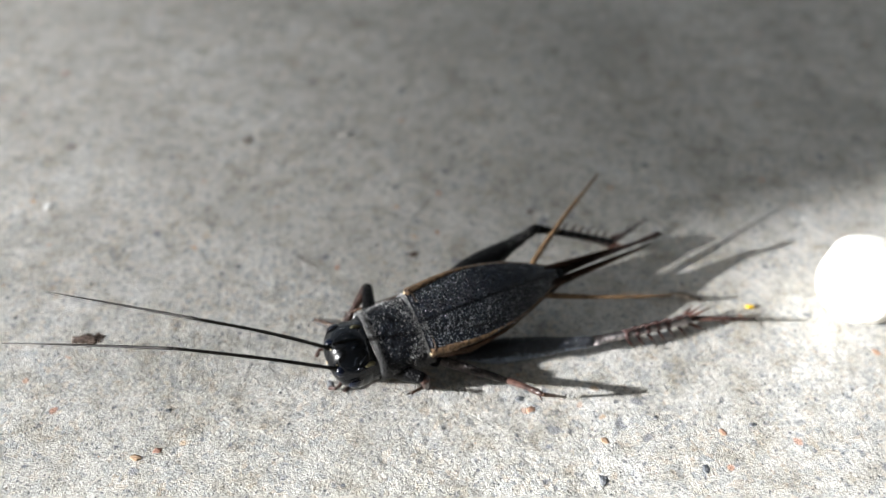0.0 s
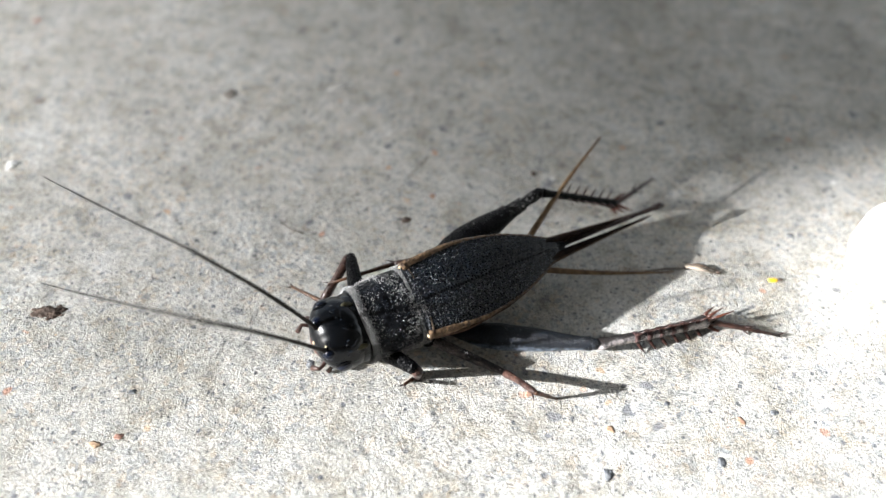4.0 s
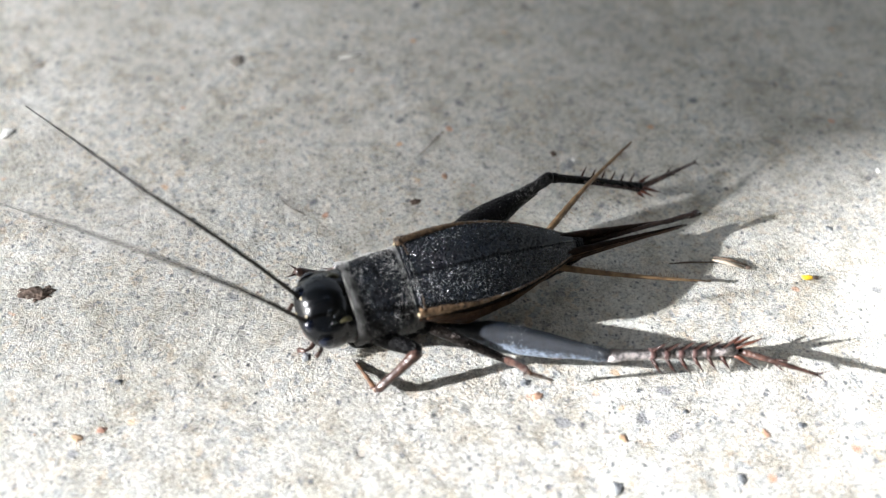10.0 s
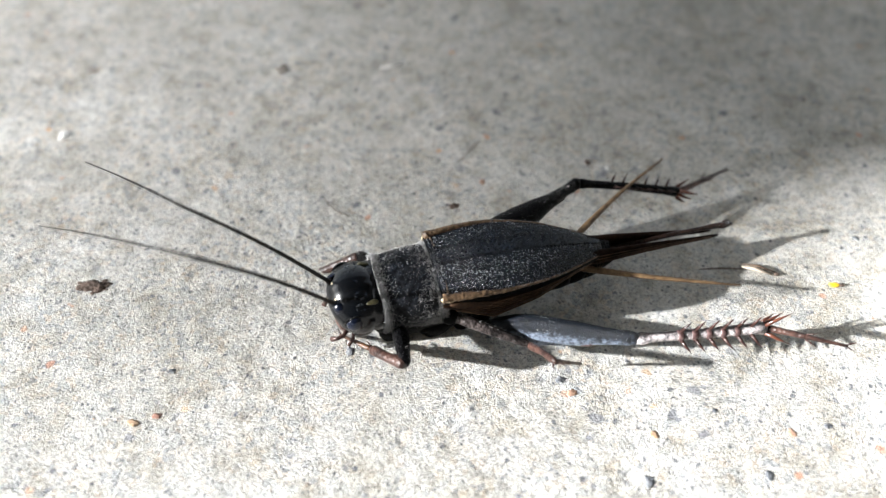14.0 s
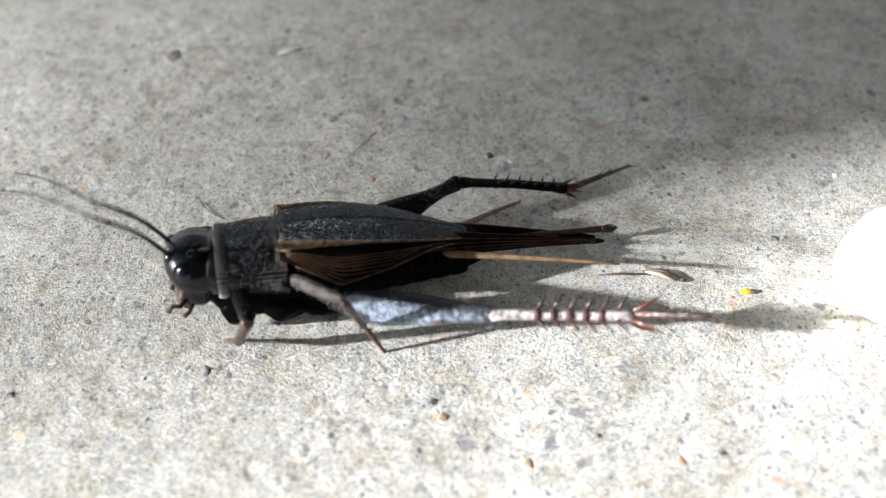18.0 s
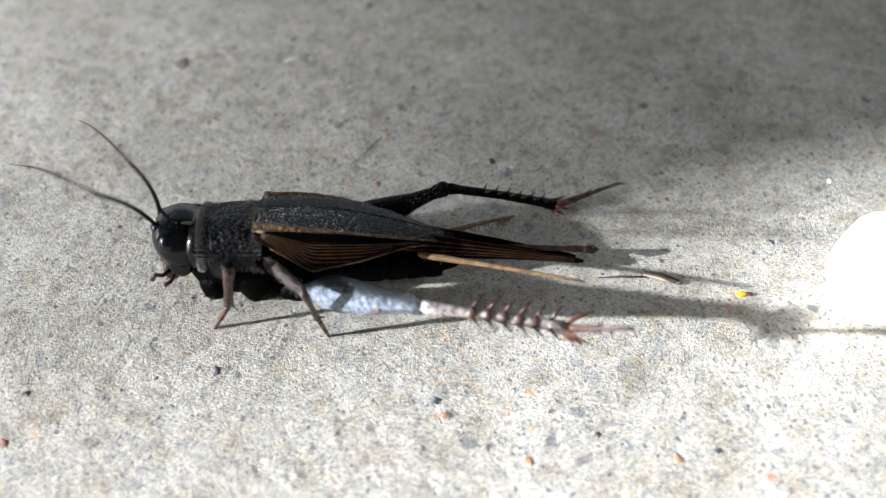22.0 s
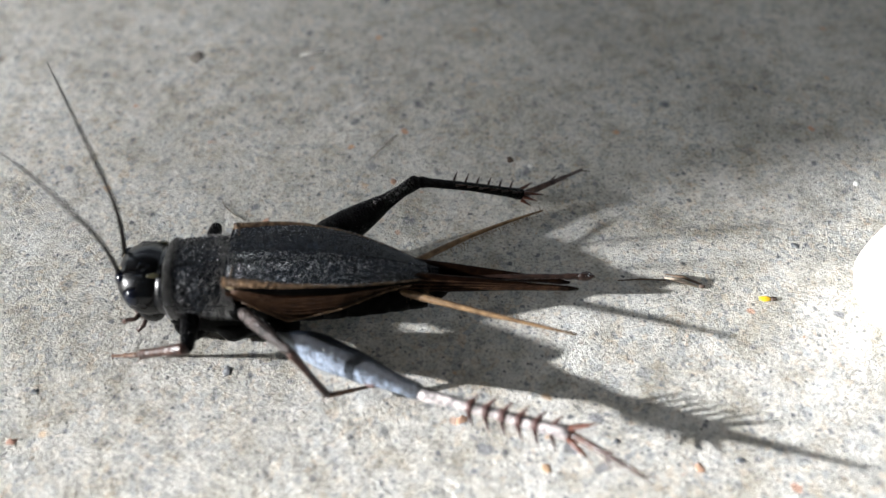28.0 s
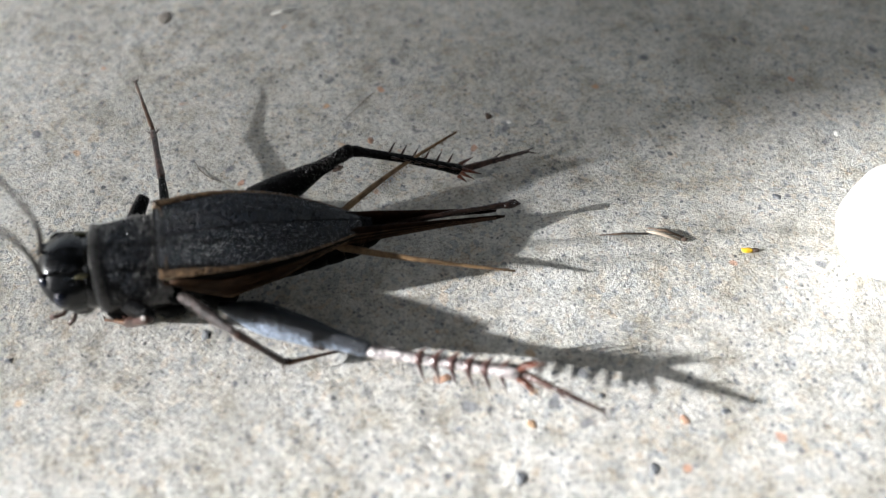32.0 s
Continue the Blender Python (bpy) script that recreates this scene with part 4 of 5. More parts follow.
flat_lump("dirt_clump", -36.5, 31.3, 0.8, 0.5, 0.06, M_FAINT, "faint brown clump of dirt", "dirt", "", 9, 0.4)
stone = thing("pebble", lump((5.1, 4.6, 4.4), (0, 0, 0), 0.10, 4, 2), M_STONE, "smooth rounded white pebble on concrete", "pebble")
stone.matrix_basis = pose(46.9 * MM, -0.6 * MM, 3.8 * MM, 0, 0, 20)

petal = thing("petal_flake", lump((0.52, 0.22, 0.16), (0, 0, 0), 0.3, 3, 3), M_YELLOW, "bright yellow petal flake with a dark end", "petal")
petal.matrix_basis = pose(35.8 * MM, 0.0, (on_slab(35.8, 0) + 0.14) * MM, 0, 0, -4)
part("dark_end", lump((0.34, 0.18, 0.12), (0.6, 0.02, 0), 0.3, 3, 1), M_STAIN, petal, "dark brown end")

splinter = thing("straw_splinter", tube([(28.1, 2.1, 0.2), (29.2, 1.8, 0.22), (30.6, 1.15, 0.2)], [0.05, 0.14, 0.08], 6, 1.5), M_STRAW, "pale straw splinter with thin dark stalks", "straw")
part("stalk", tube([(24.3, 1.85, 0.12), (26.2, 1.95, 0.15), (28.2, 1.85, 0.15)], [0.05, 0.09, 0.06], 5), M_DARKSTEM, splinter, "thin dark stalk")
part("stalk", tube([(28.2, 2.35, 0.3), (29.6, 2.0, 0.34), (31.0, 1.35, 0.2)], [0.06, 0.14, 0.08], 5), M_DARKSTEM, splinter, "thin dark stalk")
part("dark_end", lump((0.25, 0.2, 0.14), (31.0, 1.2, 0.16), 0.2, 2, 4), M_STAIN, splinter)

thing("hair_strand", tube([(-9.8, 11.2, 0.05), (-9.3, 10.2, 0.09), (-8.4, 9.3, 0.08), (-7.2, 8.6, 0.05)], [0.025, 0.05, 0.05, 0.03], 5), M_DARKSTEM, "short dark curved hair lying on concrete", "hair")
thing("bristle", tube([(3.0, 16.0, 0.08), (5.5, 19.4, 0.12)], [0.04, 0.05], 5), M_DARKSTEM, "thin dark bristle lying on concrete", "bristle")
thing("white_streak", tube([(-5.2, 31.6, 0.05), (-4.0, 31.9, 0.12), (-2.6, 32.4, 0.05)], [0.08, 0.16, 0.08], 5), M_WHITEGRAIN, "short white fibre on concrete", "fibre")

for x, y, r, m in ((28.2, -14.7, 0.34, M_ORANGE), (-22.6, -13.5, 0.42, M_ORANGE), (-20.9, -12.9, 0.35, M_ORANGE), (17.5, -14.8, 0.36, M_ORANGE),
                   (5.4, 13.3, 0.34, M_ORANGE), (11.6, -11.0, 0.4, M_ORANGE), (16.0, 16.1, 0.36, M_STAIN), (2.6, 10.0, 0.5, M_STAIN), (-40.6, 47.9, 0.6, M_ORANGE),
                   (25.5, -18.3, 0.4, M_DARKGRAIN), (16.5, -18.7, 0.45, M_DARKGRAIN), (31.1, -14.1, 0.3, M_DARKGRAIN), (-20.5, -8.7, 0.3, M_DARKGRAIN), (22.6, -12.7, 0.25, M_DARKGRAIN),
                   (10.8, -9.7, 0.42, M_DARKGRAIN), (-6.2, -6.8, 0.45, M_DARKGRAIN), (39.6, 5.7, 0.34, M_DARKGRAIN),
                   (17.8, 15.3, 0.26, M_WHITEGRAIN), (46.7, 13.0, 0.3, M_WHITEGRAIN), (-37.0, 20.5, 0.7, M_WHITEGRAIN)):
    words = {M_ORANGE: "small rust-orange grain set in concrete", M_STAIN: "small brown crumb on concrete", M_DARKGRAIN: "small dark grey grain set in concrete", M_WHITEGRAIN: "small white grain on concrete"}
    flat_lump("sand_grain", x, y, r, r * 0.75, 0.03 + r * 0.08, m, words[m], "grain", "marked grains on the slab", x, 0.6, x * 17)


def motions():
    walk(cricket, [
        (0, body_pose(1.31, -2.80, 1.10, -28.3, 3.2, 201.2)),
        (0.5, body_pose(1.19, -2.76, 1.08, -28.3, 3.5, 201.4)),
        (1, body_pose(1.13, -2.65, 1.03, -28.6, 3.5, 202.2)),
        (1.5, body_pose(1.06, -2.64, 1.03, -27.8, 3.7, 201.9)),
        (2, body_pose(1.03, -2.58, 1.02, -27.6, 4.1, 201.5)),
        (2.5, body_pose(0.86, -2.25, 1.01, -25.9, 4.3, 200.8)),
        (3, body_pose(0.72, -2.06, 1.04, -26.4, 4.1, 200.0)),
        (3.5, body_pose(1.37, -2.72, 1.00, -31.0, -0.5, 203.7)),
        (5.5, body_pose(0.70, -1.85, 0.98, -35.6, -1.8, 206.2)),
        (6, body_pose(1.01, -2.10, 0.97, -30.2, -0.8, 203.1)),
        (6.5, body_pose(1.02, -2.24, 1.02, -30.2, -1.2, 202.2)),
        (7, body_pose(1.10, -2.44, 1.04, -29.1, -1.0, 202.0)),
        (7.5, body_pose(1.24, -2.82, 1.02, -24.6, -1.2, 203.1)),
        (8, body_pose(1.07, -2.81, 1.02, -22.7, -0.9, 203.6)),
        (8.5, body_pose(1.27, -2.58, 0.98, -23.8, -3.7, 201.1)),
        (9, body_pose(1.28, -2.44, 1.00, -22.3, -4.2, 200.3)),
        (9.5, body_pose(1.15, -2.59, 1.03, -20.7, -3.4, 199.8)),
        (10, body_pose(1.12, -2.72, 1.03, -19.4, -3.3, 199.7)),
        (10.5, body_pose(1.15, -2.84, 1.06, -18.9, -2.8, 200.0)),
        (11, body_pose(1.12, -2.80, 1.06, -19.1, -3.0, 200.0)),
        (11.5, body_pose(1.41, -2.87, 1.06, -20.2, -4.3, 200.9)),
        (12, body_pose(1.46, -2.92, 1.01, -22.5, -5.4, 202.0)),
        (12.5, body_pose(1.35, -2.83, 0.94, -23.5, -5.9, 202.0)),
        (13, body_pose(0.93, -3.07, 0.92, -19.6, -4.1, 200.3)),
        (13.5, body_pose(0.57, -2.71, 0.93, -13.7, -2.1, 197.6)),
        (14, body_pose(0.39, -2.56, 0.88, -10.6, -1.3, 195.9)),
        (14.5, body_pose(0.17, -2.05, 0.76, -10.5, -2.2, 196.6)),
        (15, body_pose(0.50, -1.59, 0.74, -10.1, -3.8, 192.7)),
        (15.5, body_pose(0.35, -2.13, 0.77, -4.6, -3.9, 193.7)),
        (17.5, body_pose(-0.79, -0.53, 0.90, 18.3, -5.1, 191.2)),
        (18, body_pose(-0.78, -0.42, 0.93, 19.9, -4.9, 190.6)),
        (18.5, body_pose(-0.80, -0.25, 0.91, 20.2, -4.7, 189.7)),
        (19, body_pose(-0.74, -0.28, 0.84, 20.3, -3.8, 189.5)),
        (19.5, body_pose(-0.53, -1.41, 0.79, 20.6, -2.8, 192.5)),
        (20, body_pose(-1.38, 0.71, 0.92, 21.2, -6.3, 187.7)),
        (20.5, body_pose(-1.35, 0.50, 0.84, 21.3, -5.4, 187.7)),
        (21, body_pose(-1.18, 0.21, 0.67, 21.7, -3.5, 187.8)),
        (21.5, body_pose(-0.91, -0.83, 0.63, 21.9, -1.4, 189.8)),
        (22, body_pose(-3.21, 1.55, 1.01, 22.8, -3.9, 181.1)),
        (22.5, body_pose(-3.30, 1.29, 1.25, 25.0, -4.4, 180.3)),
        (23, body_pose(-3.38, 1.34, 1.38, 26.7, -4.6, 178.9)),
        (23.5, body_pose(-3.40, 1.20, 1.29, 25.4, -4.2, 179.1)),
        (24, body_pose(-3.41, 1.09, 1.25, 24.2, -3.6, 179.4)),
        (24.5, body_pose(-3.44, 1.30, 1.22, 23.1, -3.9, 179.1)),
        (25, body_pose(-3.44, 1.36, 1.08, 21.8, -3.9, 179.4)),
        (25.5, body_pose(-3.44, 1.24, 0.88, 17.5, -2.8, 179.8)),
        (27.5, body_pose(-5.24, 0.18, 0.76, 6.2, -2.2, 175.2)),
        (28, body_pose(-5.60, -1.80, 0.97, 6.3, -1.6, 182.3)),
        (28.5, body_pose(-5.74, -1.85, 0.89, 6.6, -1.1, 183.3)),
        (29, body_pose(-5.97, -2.08, 0.75, 6.9, -1.7, 183.1)),
        (29.5, body_pose(-6.22, -1.70, 0.77, 5.7, -2.3, 181.9)),
        (30, body_pose(-6.47, -1.37, 0.84, 4.0, -3.2, 180.5)),
        (30.5, body_pose(-7.11, -0.94, 0.96, 1.9, -4.4, 182.5)),
        (31, body_pose(-7.58, -1.32, 1.05, -0.3, -4.7, 185.2)),
        (31.5, body_pose(-8.45, -1.95, 1.06, -3.5, -4.3, 188.8)),
        (32, body_pose(-9.06, -2.59, 1.04, -7.3, -3.7, 193.5)),
    ])
    limb("left hind", (-3.2, 3.2, 0.7), (12.8, 10.7, 6.2), [
        (0, (-15.60, 7.40, 3.89), (-26.39, 9.01, 3.41), (-31.46, 11.62, 5.39)),
        (2, (-15.84, 7.18, 3.47), (-26.70, 8.17, 2.16), (-31.60, 11.02, 4.70)),
        (3, (-14.66, 6.74, 5.16), (-25.15, 7.93, 6.95), (-30.79, 10.38, 7.71)),
        (3.5, (-13.16, 9.16, 6.91), (-23.61, 11.00, 7.88), (-28.34, 14.41, 9.46)),
        (6, (-13.57, 9.35, 6.40), (-23.95, 11.68, 7.48), (-28.61, 15.13, 9.78)),
        (8, (-12.72, 9.70, 6.26), (-23.02, 12.37, 7.40), (-26.83, 16.35, 10.24)),
        (9, (-12.49, 10.17, 6.55), (-22.80, 12.81, 6.26), (-26.66, 16.87, 8.92)),
        (12, (-12.04, 10.17, 7.01), (-22.55, 12.01, 7.15), (-26.88, 15.93, 9.12)),
        (13, (-13.17, 9.70, 5.71), (-23.67, 11.78, 6.00), (-28.44, 15.62, 7.84)),
        (14, (-14.40, 8.72, 3.51), (-24.90, 10.64, 4.30), (-29.37, 14.45, 6.28)),
        (15, (-13.02, 10.25, 4.51), (-23.63, 12.51, 4.43), (-28.14, 16.67, 5.75)),
        (15.5, (-13.48, 10.19, 4.30), (-23.66, 12.46, 2.93), (-28.30, 16.87, 4.06)),
        (17.5, (-13.23, 10.40, 3.41), (-23.98, 11.56, 2.59), (-27.21, 16.07, 5.00)),
        (19, (-15.97, 5.77, 0.03), (-25.05, 10.92, 1.66), (-29.03, 15.10, 3.43)),
        (20, (-13.20, 10.03, 3.95), (-24.15, 10.77, 2.89), (-27.61, 15.12, 5.27)),
        (21, (-13.16, 10.86, 3.14), (-23.17, 14.64, 3.44), (-28.39, 17.91, 2.79)),
        (22, (-12.43, 11.28, 4.12), (-22.78, 11.08, 2.34), (-26.18, 15.36, 4.93)),
        (23.5, (-14.36, 9.06, 2.36), (-24.95, 10.27, 1.49), (-29.54, 14.05, 2.51)),
        (25, (-15.07, 7.68, 1.95), (-25.61, 9.84, 1.61), (-31.79, 11.42, 1.30)),
        (27.5, (-14.27, 9.48, 1.71), (-24.40, 12.06, 0.80), (-28.10, 16.09, 2.70)),
        (28, (-13.46, 9.92, 2.18), (-23.18, 13.04, 1.65), (-26.93, 17.35, 3.21)),
        (29, (-13.50, 9.55, 2.28), (-23.29, 12.77, 2.20), (-27.20, 17.16, 3.58)),
        (30, (-13.48, 9.88, 2.75), (-23.05, 13.19, 3.19), (-26.60, 17.59, 4.89)),
        (31, (-13.54, 10.08, 3.62), (-23.35, 13.93, 4.86), (-27.80, 18.18, 6.29)),
        (32, (-12.83, 10.55, 4.16), (-22.19, 14.89, 5.51), (-26.54, 19.45, 7.01)),
    ])
    limb("right hind", (-3.0, -2.6, 1.8), (12.8, 10.7, 6.2), [
        (0, (-15.89, -5.28, 2.51), (-25.23, -2.01, -2.08), (-31.21, -3.42, -3.63)),
        (2, (-15.84, -5.40, 2.10), (-25.04, -2.24, -2.79), (-31.31, -3.09, -3.69)),
        (3, (-15.47, -5.50, 1.65), (-24.78, -2.58, -2.74), (-30.94, -3.19, -3.08)),
        (3.5, (-15.76, -5.20, 3.74), (-25.28, -2.08, -0.46), (-31.40, -3.26, -1.51)),
        (6, (-15.74, -5.17, 3.21), (-25.45, -2.19, -0.55), (-31.72, -3.12, -1.05)),
        (8, (-15.39, -5.31, 3.51), (-25.14, -2.96, -0.21), (-31.26, -3.90, -0.53)),
        (9, (-15.22, -6.40, 3.64), (-25.23, -4.82, 0.02), (-31.47, -5.88, 0.05)),
        (12, (-15.11, -6.38, 3.91), (-25.04, -5.02, 0.13), (-31.32, -5.78, 0.83)),
        (13, (-15.32, -6.24, 4.29), (-25.41, -5.30, 0.48), (-31.68, -6.27, 0.35)),
        (14, (-14.95, -6.64, 3.95), (-25.23, -5.41, 1.24), (-31.18, -7.10, 0.83)),
        (15, (-14.81, -7.18, 4.19), (-24.96, -6.95, 0.68), (-30.96, -8.88, 0.58)),
        (15.5, (-15.01, -6.73, 5.19), (-25.21, -7.16, 1.59), (-31.37, -8.77, 1.68)),
        (17.5, (-14.97, -4.36, 6.49), (-25.35, -5.85, 4.15), (-31.51, -7.04, 5.40)),
        (19, (-14.81, -4.48, 6.52), (-25.02, -6.71, 4.15), (-31.18, -7.90, 5.22)),
        (20, (-14.83, -3.73, 6.97), (-25.13, -5.95, 4.99), (-31.26, -7.06, 6.58)),
        (21, (-14.56, -4.24, 7.04), (-24.77, -6.24, 4.54), (-30.72, -6.57, 6.26)),
        (22, (-15.11, -4.14, 6.81), (-25.21, -6.70, 4.32), (-31.15, -8.54, 5.88)),
        (23.5, (-14.59, -4.79, 7.00), (-24.74, -7.46, 4.86), (-30.70, -9.16, 6.55)),
        (25, (-14.54, -5.14, 6.84), (-24.69, -7.56, 4.48), (-30.60, -9.48, 5.85)),
        (27.5, (-14.41, -8.31, 5.82), (-24.76, -10.20, 2.87), (-30.71, -12.39, 2.65)),
        (28, (-14.31, -8.38, 6.51), (-23.75, -11.66, 2.26), (-29.36, -14.68, 2.62)),
        (29, (-14.75, -7.59, 6.73), (-24.06, -10.65, 2.23), (-30.30, -12.38, 2.80)),
        (30, (-14.83, -7.34, 6.64), (-23.94, -10.28, 1.87), (-30.49, -11.47, 2.91)),
        (31, (-15.21, -6.45, 6.23), (-24.67, -8.15, 1.53), (-31.22, -9.13, 2.72)),
        (32, (-15.70, -6.23, 5.63), (-25.31, -6.22, 0.75), (-31.84, -6.77, 1.35)),
    ])
    limb("left middle", (-0.4, 2.9, 3.2), (7.2, 5.0, 4.2), [
        (0, (-6.58, 7.97, 3.39), (-7.47, 10.43, 7.30), (-10.36, 11.30, 4.46)),
        (2, (-6.08, 7.86, 2.82), (-6.22, 9.96, 7.14), (-8.72, 10.82, 4.07)),
        (3.5, (-5.34, 8.37, 4.42), (-5.16, 10.49, 8.80), (-7.94, 11.96, 6.37)),
        (6, (-5.47, 7.96, 3.97), (-5.73, 9.97, 8.42), (-8.43, 11.57, 6.04)),
        (8, (-6.53, 7.29, 2.33), (-6.69, 9.53, 6.50), (-9.53, 10.81, 3.85)),
        (9, (-6.26, 7.73, 2.87), (-5.89, 9.78, 7.20), (-8.36, 10.36, 4.10)),
        (12, (-6.04, 7.52, 2.92), (-5.79, 9.89, 7.11), (-8.61, 10.11, 4.25)),
        (13, (-6.40, 7.02, 2.59), (-6.26, 9.94, 6.48), (-8.86, 9.86, 3.47)),
        (15, (-6.08, 5.91, 0.95), (-6.73, 9.22, 4.37), (-9.57, 8.30, 1.61)),
        (15.5, (-6.19, 5.66, 0.35), (-6.66, 8.94, 3.76), (-9.27, 8.09, 0.76)),
        (17.5, (-4.07, 9.12, 4.80), (-5.88, 7.04, 0.95), (-7.21, 6.21, -2.10)),
        (19, (-3.76, 9.44, 4.26), (-5.03, 6.91, 0.48), (-6.66, 5.62, -2.27)),
        (20, (-3.36, 9.56, 4.42), (-4.62, 6.63, 0.90), (-5.45, 5.36, -2.20)),
        (22, (-4.23, 9.41, 3.85), (-4.94, 6.82, 0.17), (-5.64, 5.04, -2.57)),
        (23.5, (-3.84, 9.43, 3.47), (-4.71, 6.32, -0.01), (-5.37, 4.36, -2.83)),
        (25, (-3.94, 9.28, 4.34), (-4.91, 6.85, 0.40), (-5.36, 4.95, -2.52)),
        (27.5, (-4.93, 8.38, 4.96), (-7.20, 8.82, 1.03), (-9.20, 6.54, -0.88)),
        (28, (-4.82, 8.22, 4.60), (-7.09, 8.61, 0.19), (-10.21, 6.72, -1.19)),
        (29, (-4.87, 8.40, 3.68), (-6.90, 7.65, -0.79), (-10.33, 7.54, -1.10)),
        (30, (-5.02, 7.97, 5.16), (-7.62, 9.42, 1.40), (-10.23, 7.69, -0.58)),
        (31, (-4.72, 7.96, 5.60), (-6.92, 8.94, 1.24), (-10.46, 8.57, 0.10)),
        (32, (-4.07, 8.22, 5.89), (-7.17, 9.40, 2.02), (-11.18, 8.76, 1.04)),
    ])
    limb("right middle", (-0.3, -2.5, 2.2), (7.2, 6.2, 6.0), [
        (0, (-6.60, -2.90, 0.90), (-1.40, -3.90, 0.50), (3.20, -4.20, 0.30)),
        (15, (-6.60, -2.90, 0.90), (-1.40, -3.90, 0.50), (3.20, -4.20, 0.30)),
        (19, (-6.60, -2.90, 0.90), (-1.40, -3.90, 0.50), (3.20, -4.20, 0.30)),
        (25, (-6.60, -2.90, 0.90), (-1.40, -3.90, 0.50), (3.20, -4.20, 0.30)),
        (28, (-6.60, -2.90, 0.90), (-1.40, -3.90, 0.50), (3.20, -4.20, 0.30)),
        (29, (-6.04, -6.76, 2.96), (-1.55, -3.36, 0.54), (-7.07, -5.47, 0.38)),
        (30, (-5.76, -3.62, 5.92), (-5.29, -7.82, 1.21), (-6.70, -2.31, -0.05)),
        (30.5, (-5.19, -2.34, 6.87), (-2.74, -3.54, 1.16), (-8.04, -5.76, 0.08)),
        (31, (0.11, -9.89, 1.00), (0.78, -16.42, 0.61), (0.96, -22.71, 1.31)),
        (31.5, (-0.26, -10.14, 1.12), (0.15, -16.80, 0.26), (0.60, -23.16, 0.26)),
        (32, (0.06, -10.09, 0.47), (0.50, -16.78, -0.74), (1.63, -23.16, -0.70)),
    ])
    limb("left front", (3.4, 2.2, 2.0), (4.8, 4.6, 3.6), [
        (0, (1.61, 4.83, 5.99), (0.71, 4.98, 1.74), (2.67, 5.35, 4.36)),
        (2, (1.45, 5.02, 5.98), (0.63, 5.09, 1.82), (2.43, 5.49, 4.54)),
        (3.5, (2.07, 5.62, 6.43), (0.88, 6.15, 2.75), (2.93, 6.38, 5.30)),
        (6, (1.67, 5.92, 6.02), (1.75, 5.18, 2.11), (3.20, 4.81, 4.94)),
        (8, (3.86, 6.55, 4.54), (3.76, 4.15, 0.82), (4.94, 3.60, 3.69)),
        (9, (2.14, 6.34, 5.13), (3.80, 4.81, 1.67), (3.54, 2.34, -0.15)),
        (10, (0.83, 5.37, 4.74), (4.05, 6.65, 2.11), (4.47, 3.81, 0.23)),
        (11, (1.11, 5.38, 5.01), (3.95, 6.63, 1.99), (4.61, 3.83, 0.20)),
        (12, (7.26, 4.44, 2.97), (9.47, 1.67, -0.24), (10.95, -1.53, -1.70)),
        (13, (6.19, 5.14, 4.11), (7.89, 2.46, 0.52), (9.54, -0.75, -0.80)),
        (14, (4.12, 6.45, 3.80), (6.03, 3.25, 0.94), (8.04, 0.63, -0.59)),
        (15, (3.64, 7.11, 4.18), (5.10, 4.58, 1.34), (6.24, 2.60, -0.49)),
        (15.5, (3.13, 6.31, 3.91), (4.95, 2.85, 1.12), (7.17, 0.67, -0.77)),
        (17.5, (2.73, 7.28, 2.93), (3.76, 5.16, -0.44), (4.78, 3.10, -2.20)),
        (19, (2.71, 7.04, 2.08), (3.70, 3.94, -0.98), (4.27, 0.64, -1.19)),
        (20, (1.63, 7.07, 2.94), (2.10, 5.22, -0.60), (1.46, 2.86, -2.05)),
        (22, (1.71, 6.18, 4.12), (2.29, 4.57, 0.00), (3.63, 3.48, -2.58)),
        (23.5, (2.02, 6.22, 4.00), (2.09, 5.08, -0.46), (1.29, 2.76, -2.60)),
        (25, (1.91, 5.97, 4.45), (2.33, 4.98, 0.03), (0.98, 3.47, -2.38)),
        (27.5, (3.41, 6.69, 2.66), (7.49, 6.61, 0.03), (10.56, 8.49, -1.36)),
        (28, (2.71, 6.34, 3.20), (7.15, 5.10, 1.08), (9.95, 3.57, -0.80)),
        (29, (1.99, 5.98, 3.84), (5.79, 4.67, 0.94), (8.99, 3.46, -0.54)),
        (30, (1.67, 5.86, 4.15), (5.20, 5.47, 0.92), (7.60, 4.12, -1.31)),
        (31, (1.58, 5.54, 4.66), (4.06, 4.98, 0.70), (6.61, 3.65, -1.33)),
        (32, (1.34, 5.40, 4.87), (3.42, 3.54, 1.25), (5.32, 1.75, -0.93)),
    ])
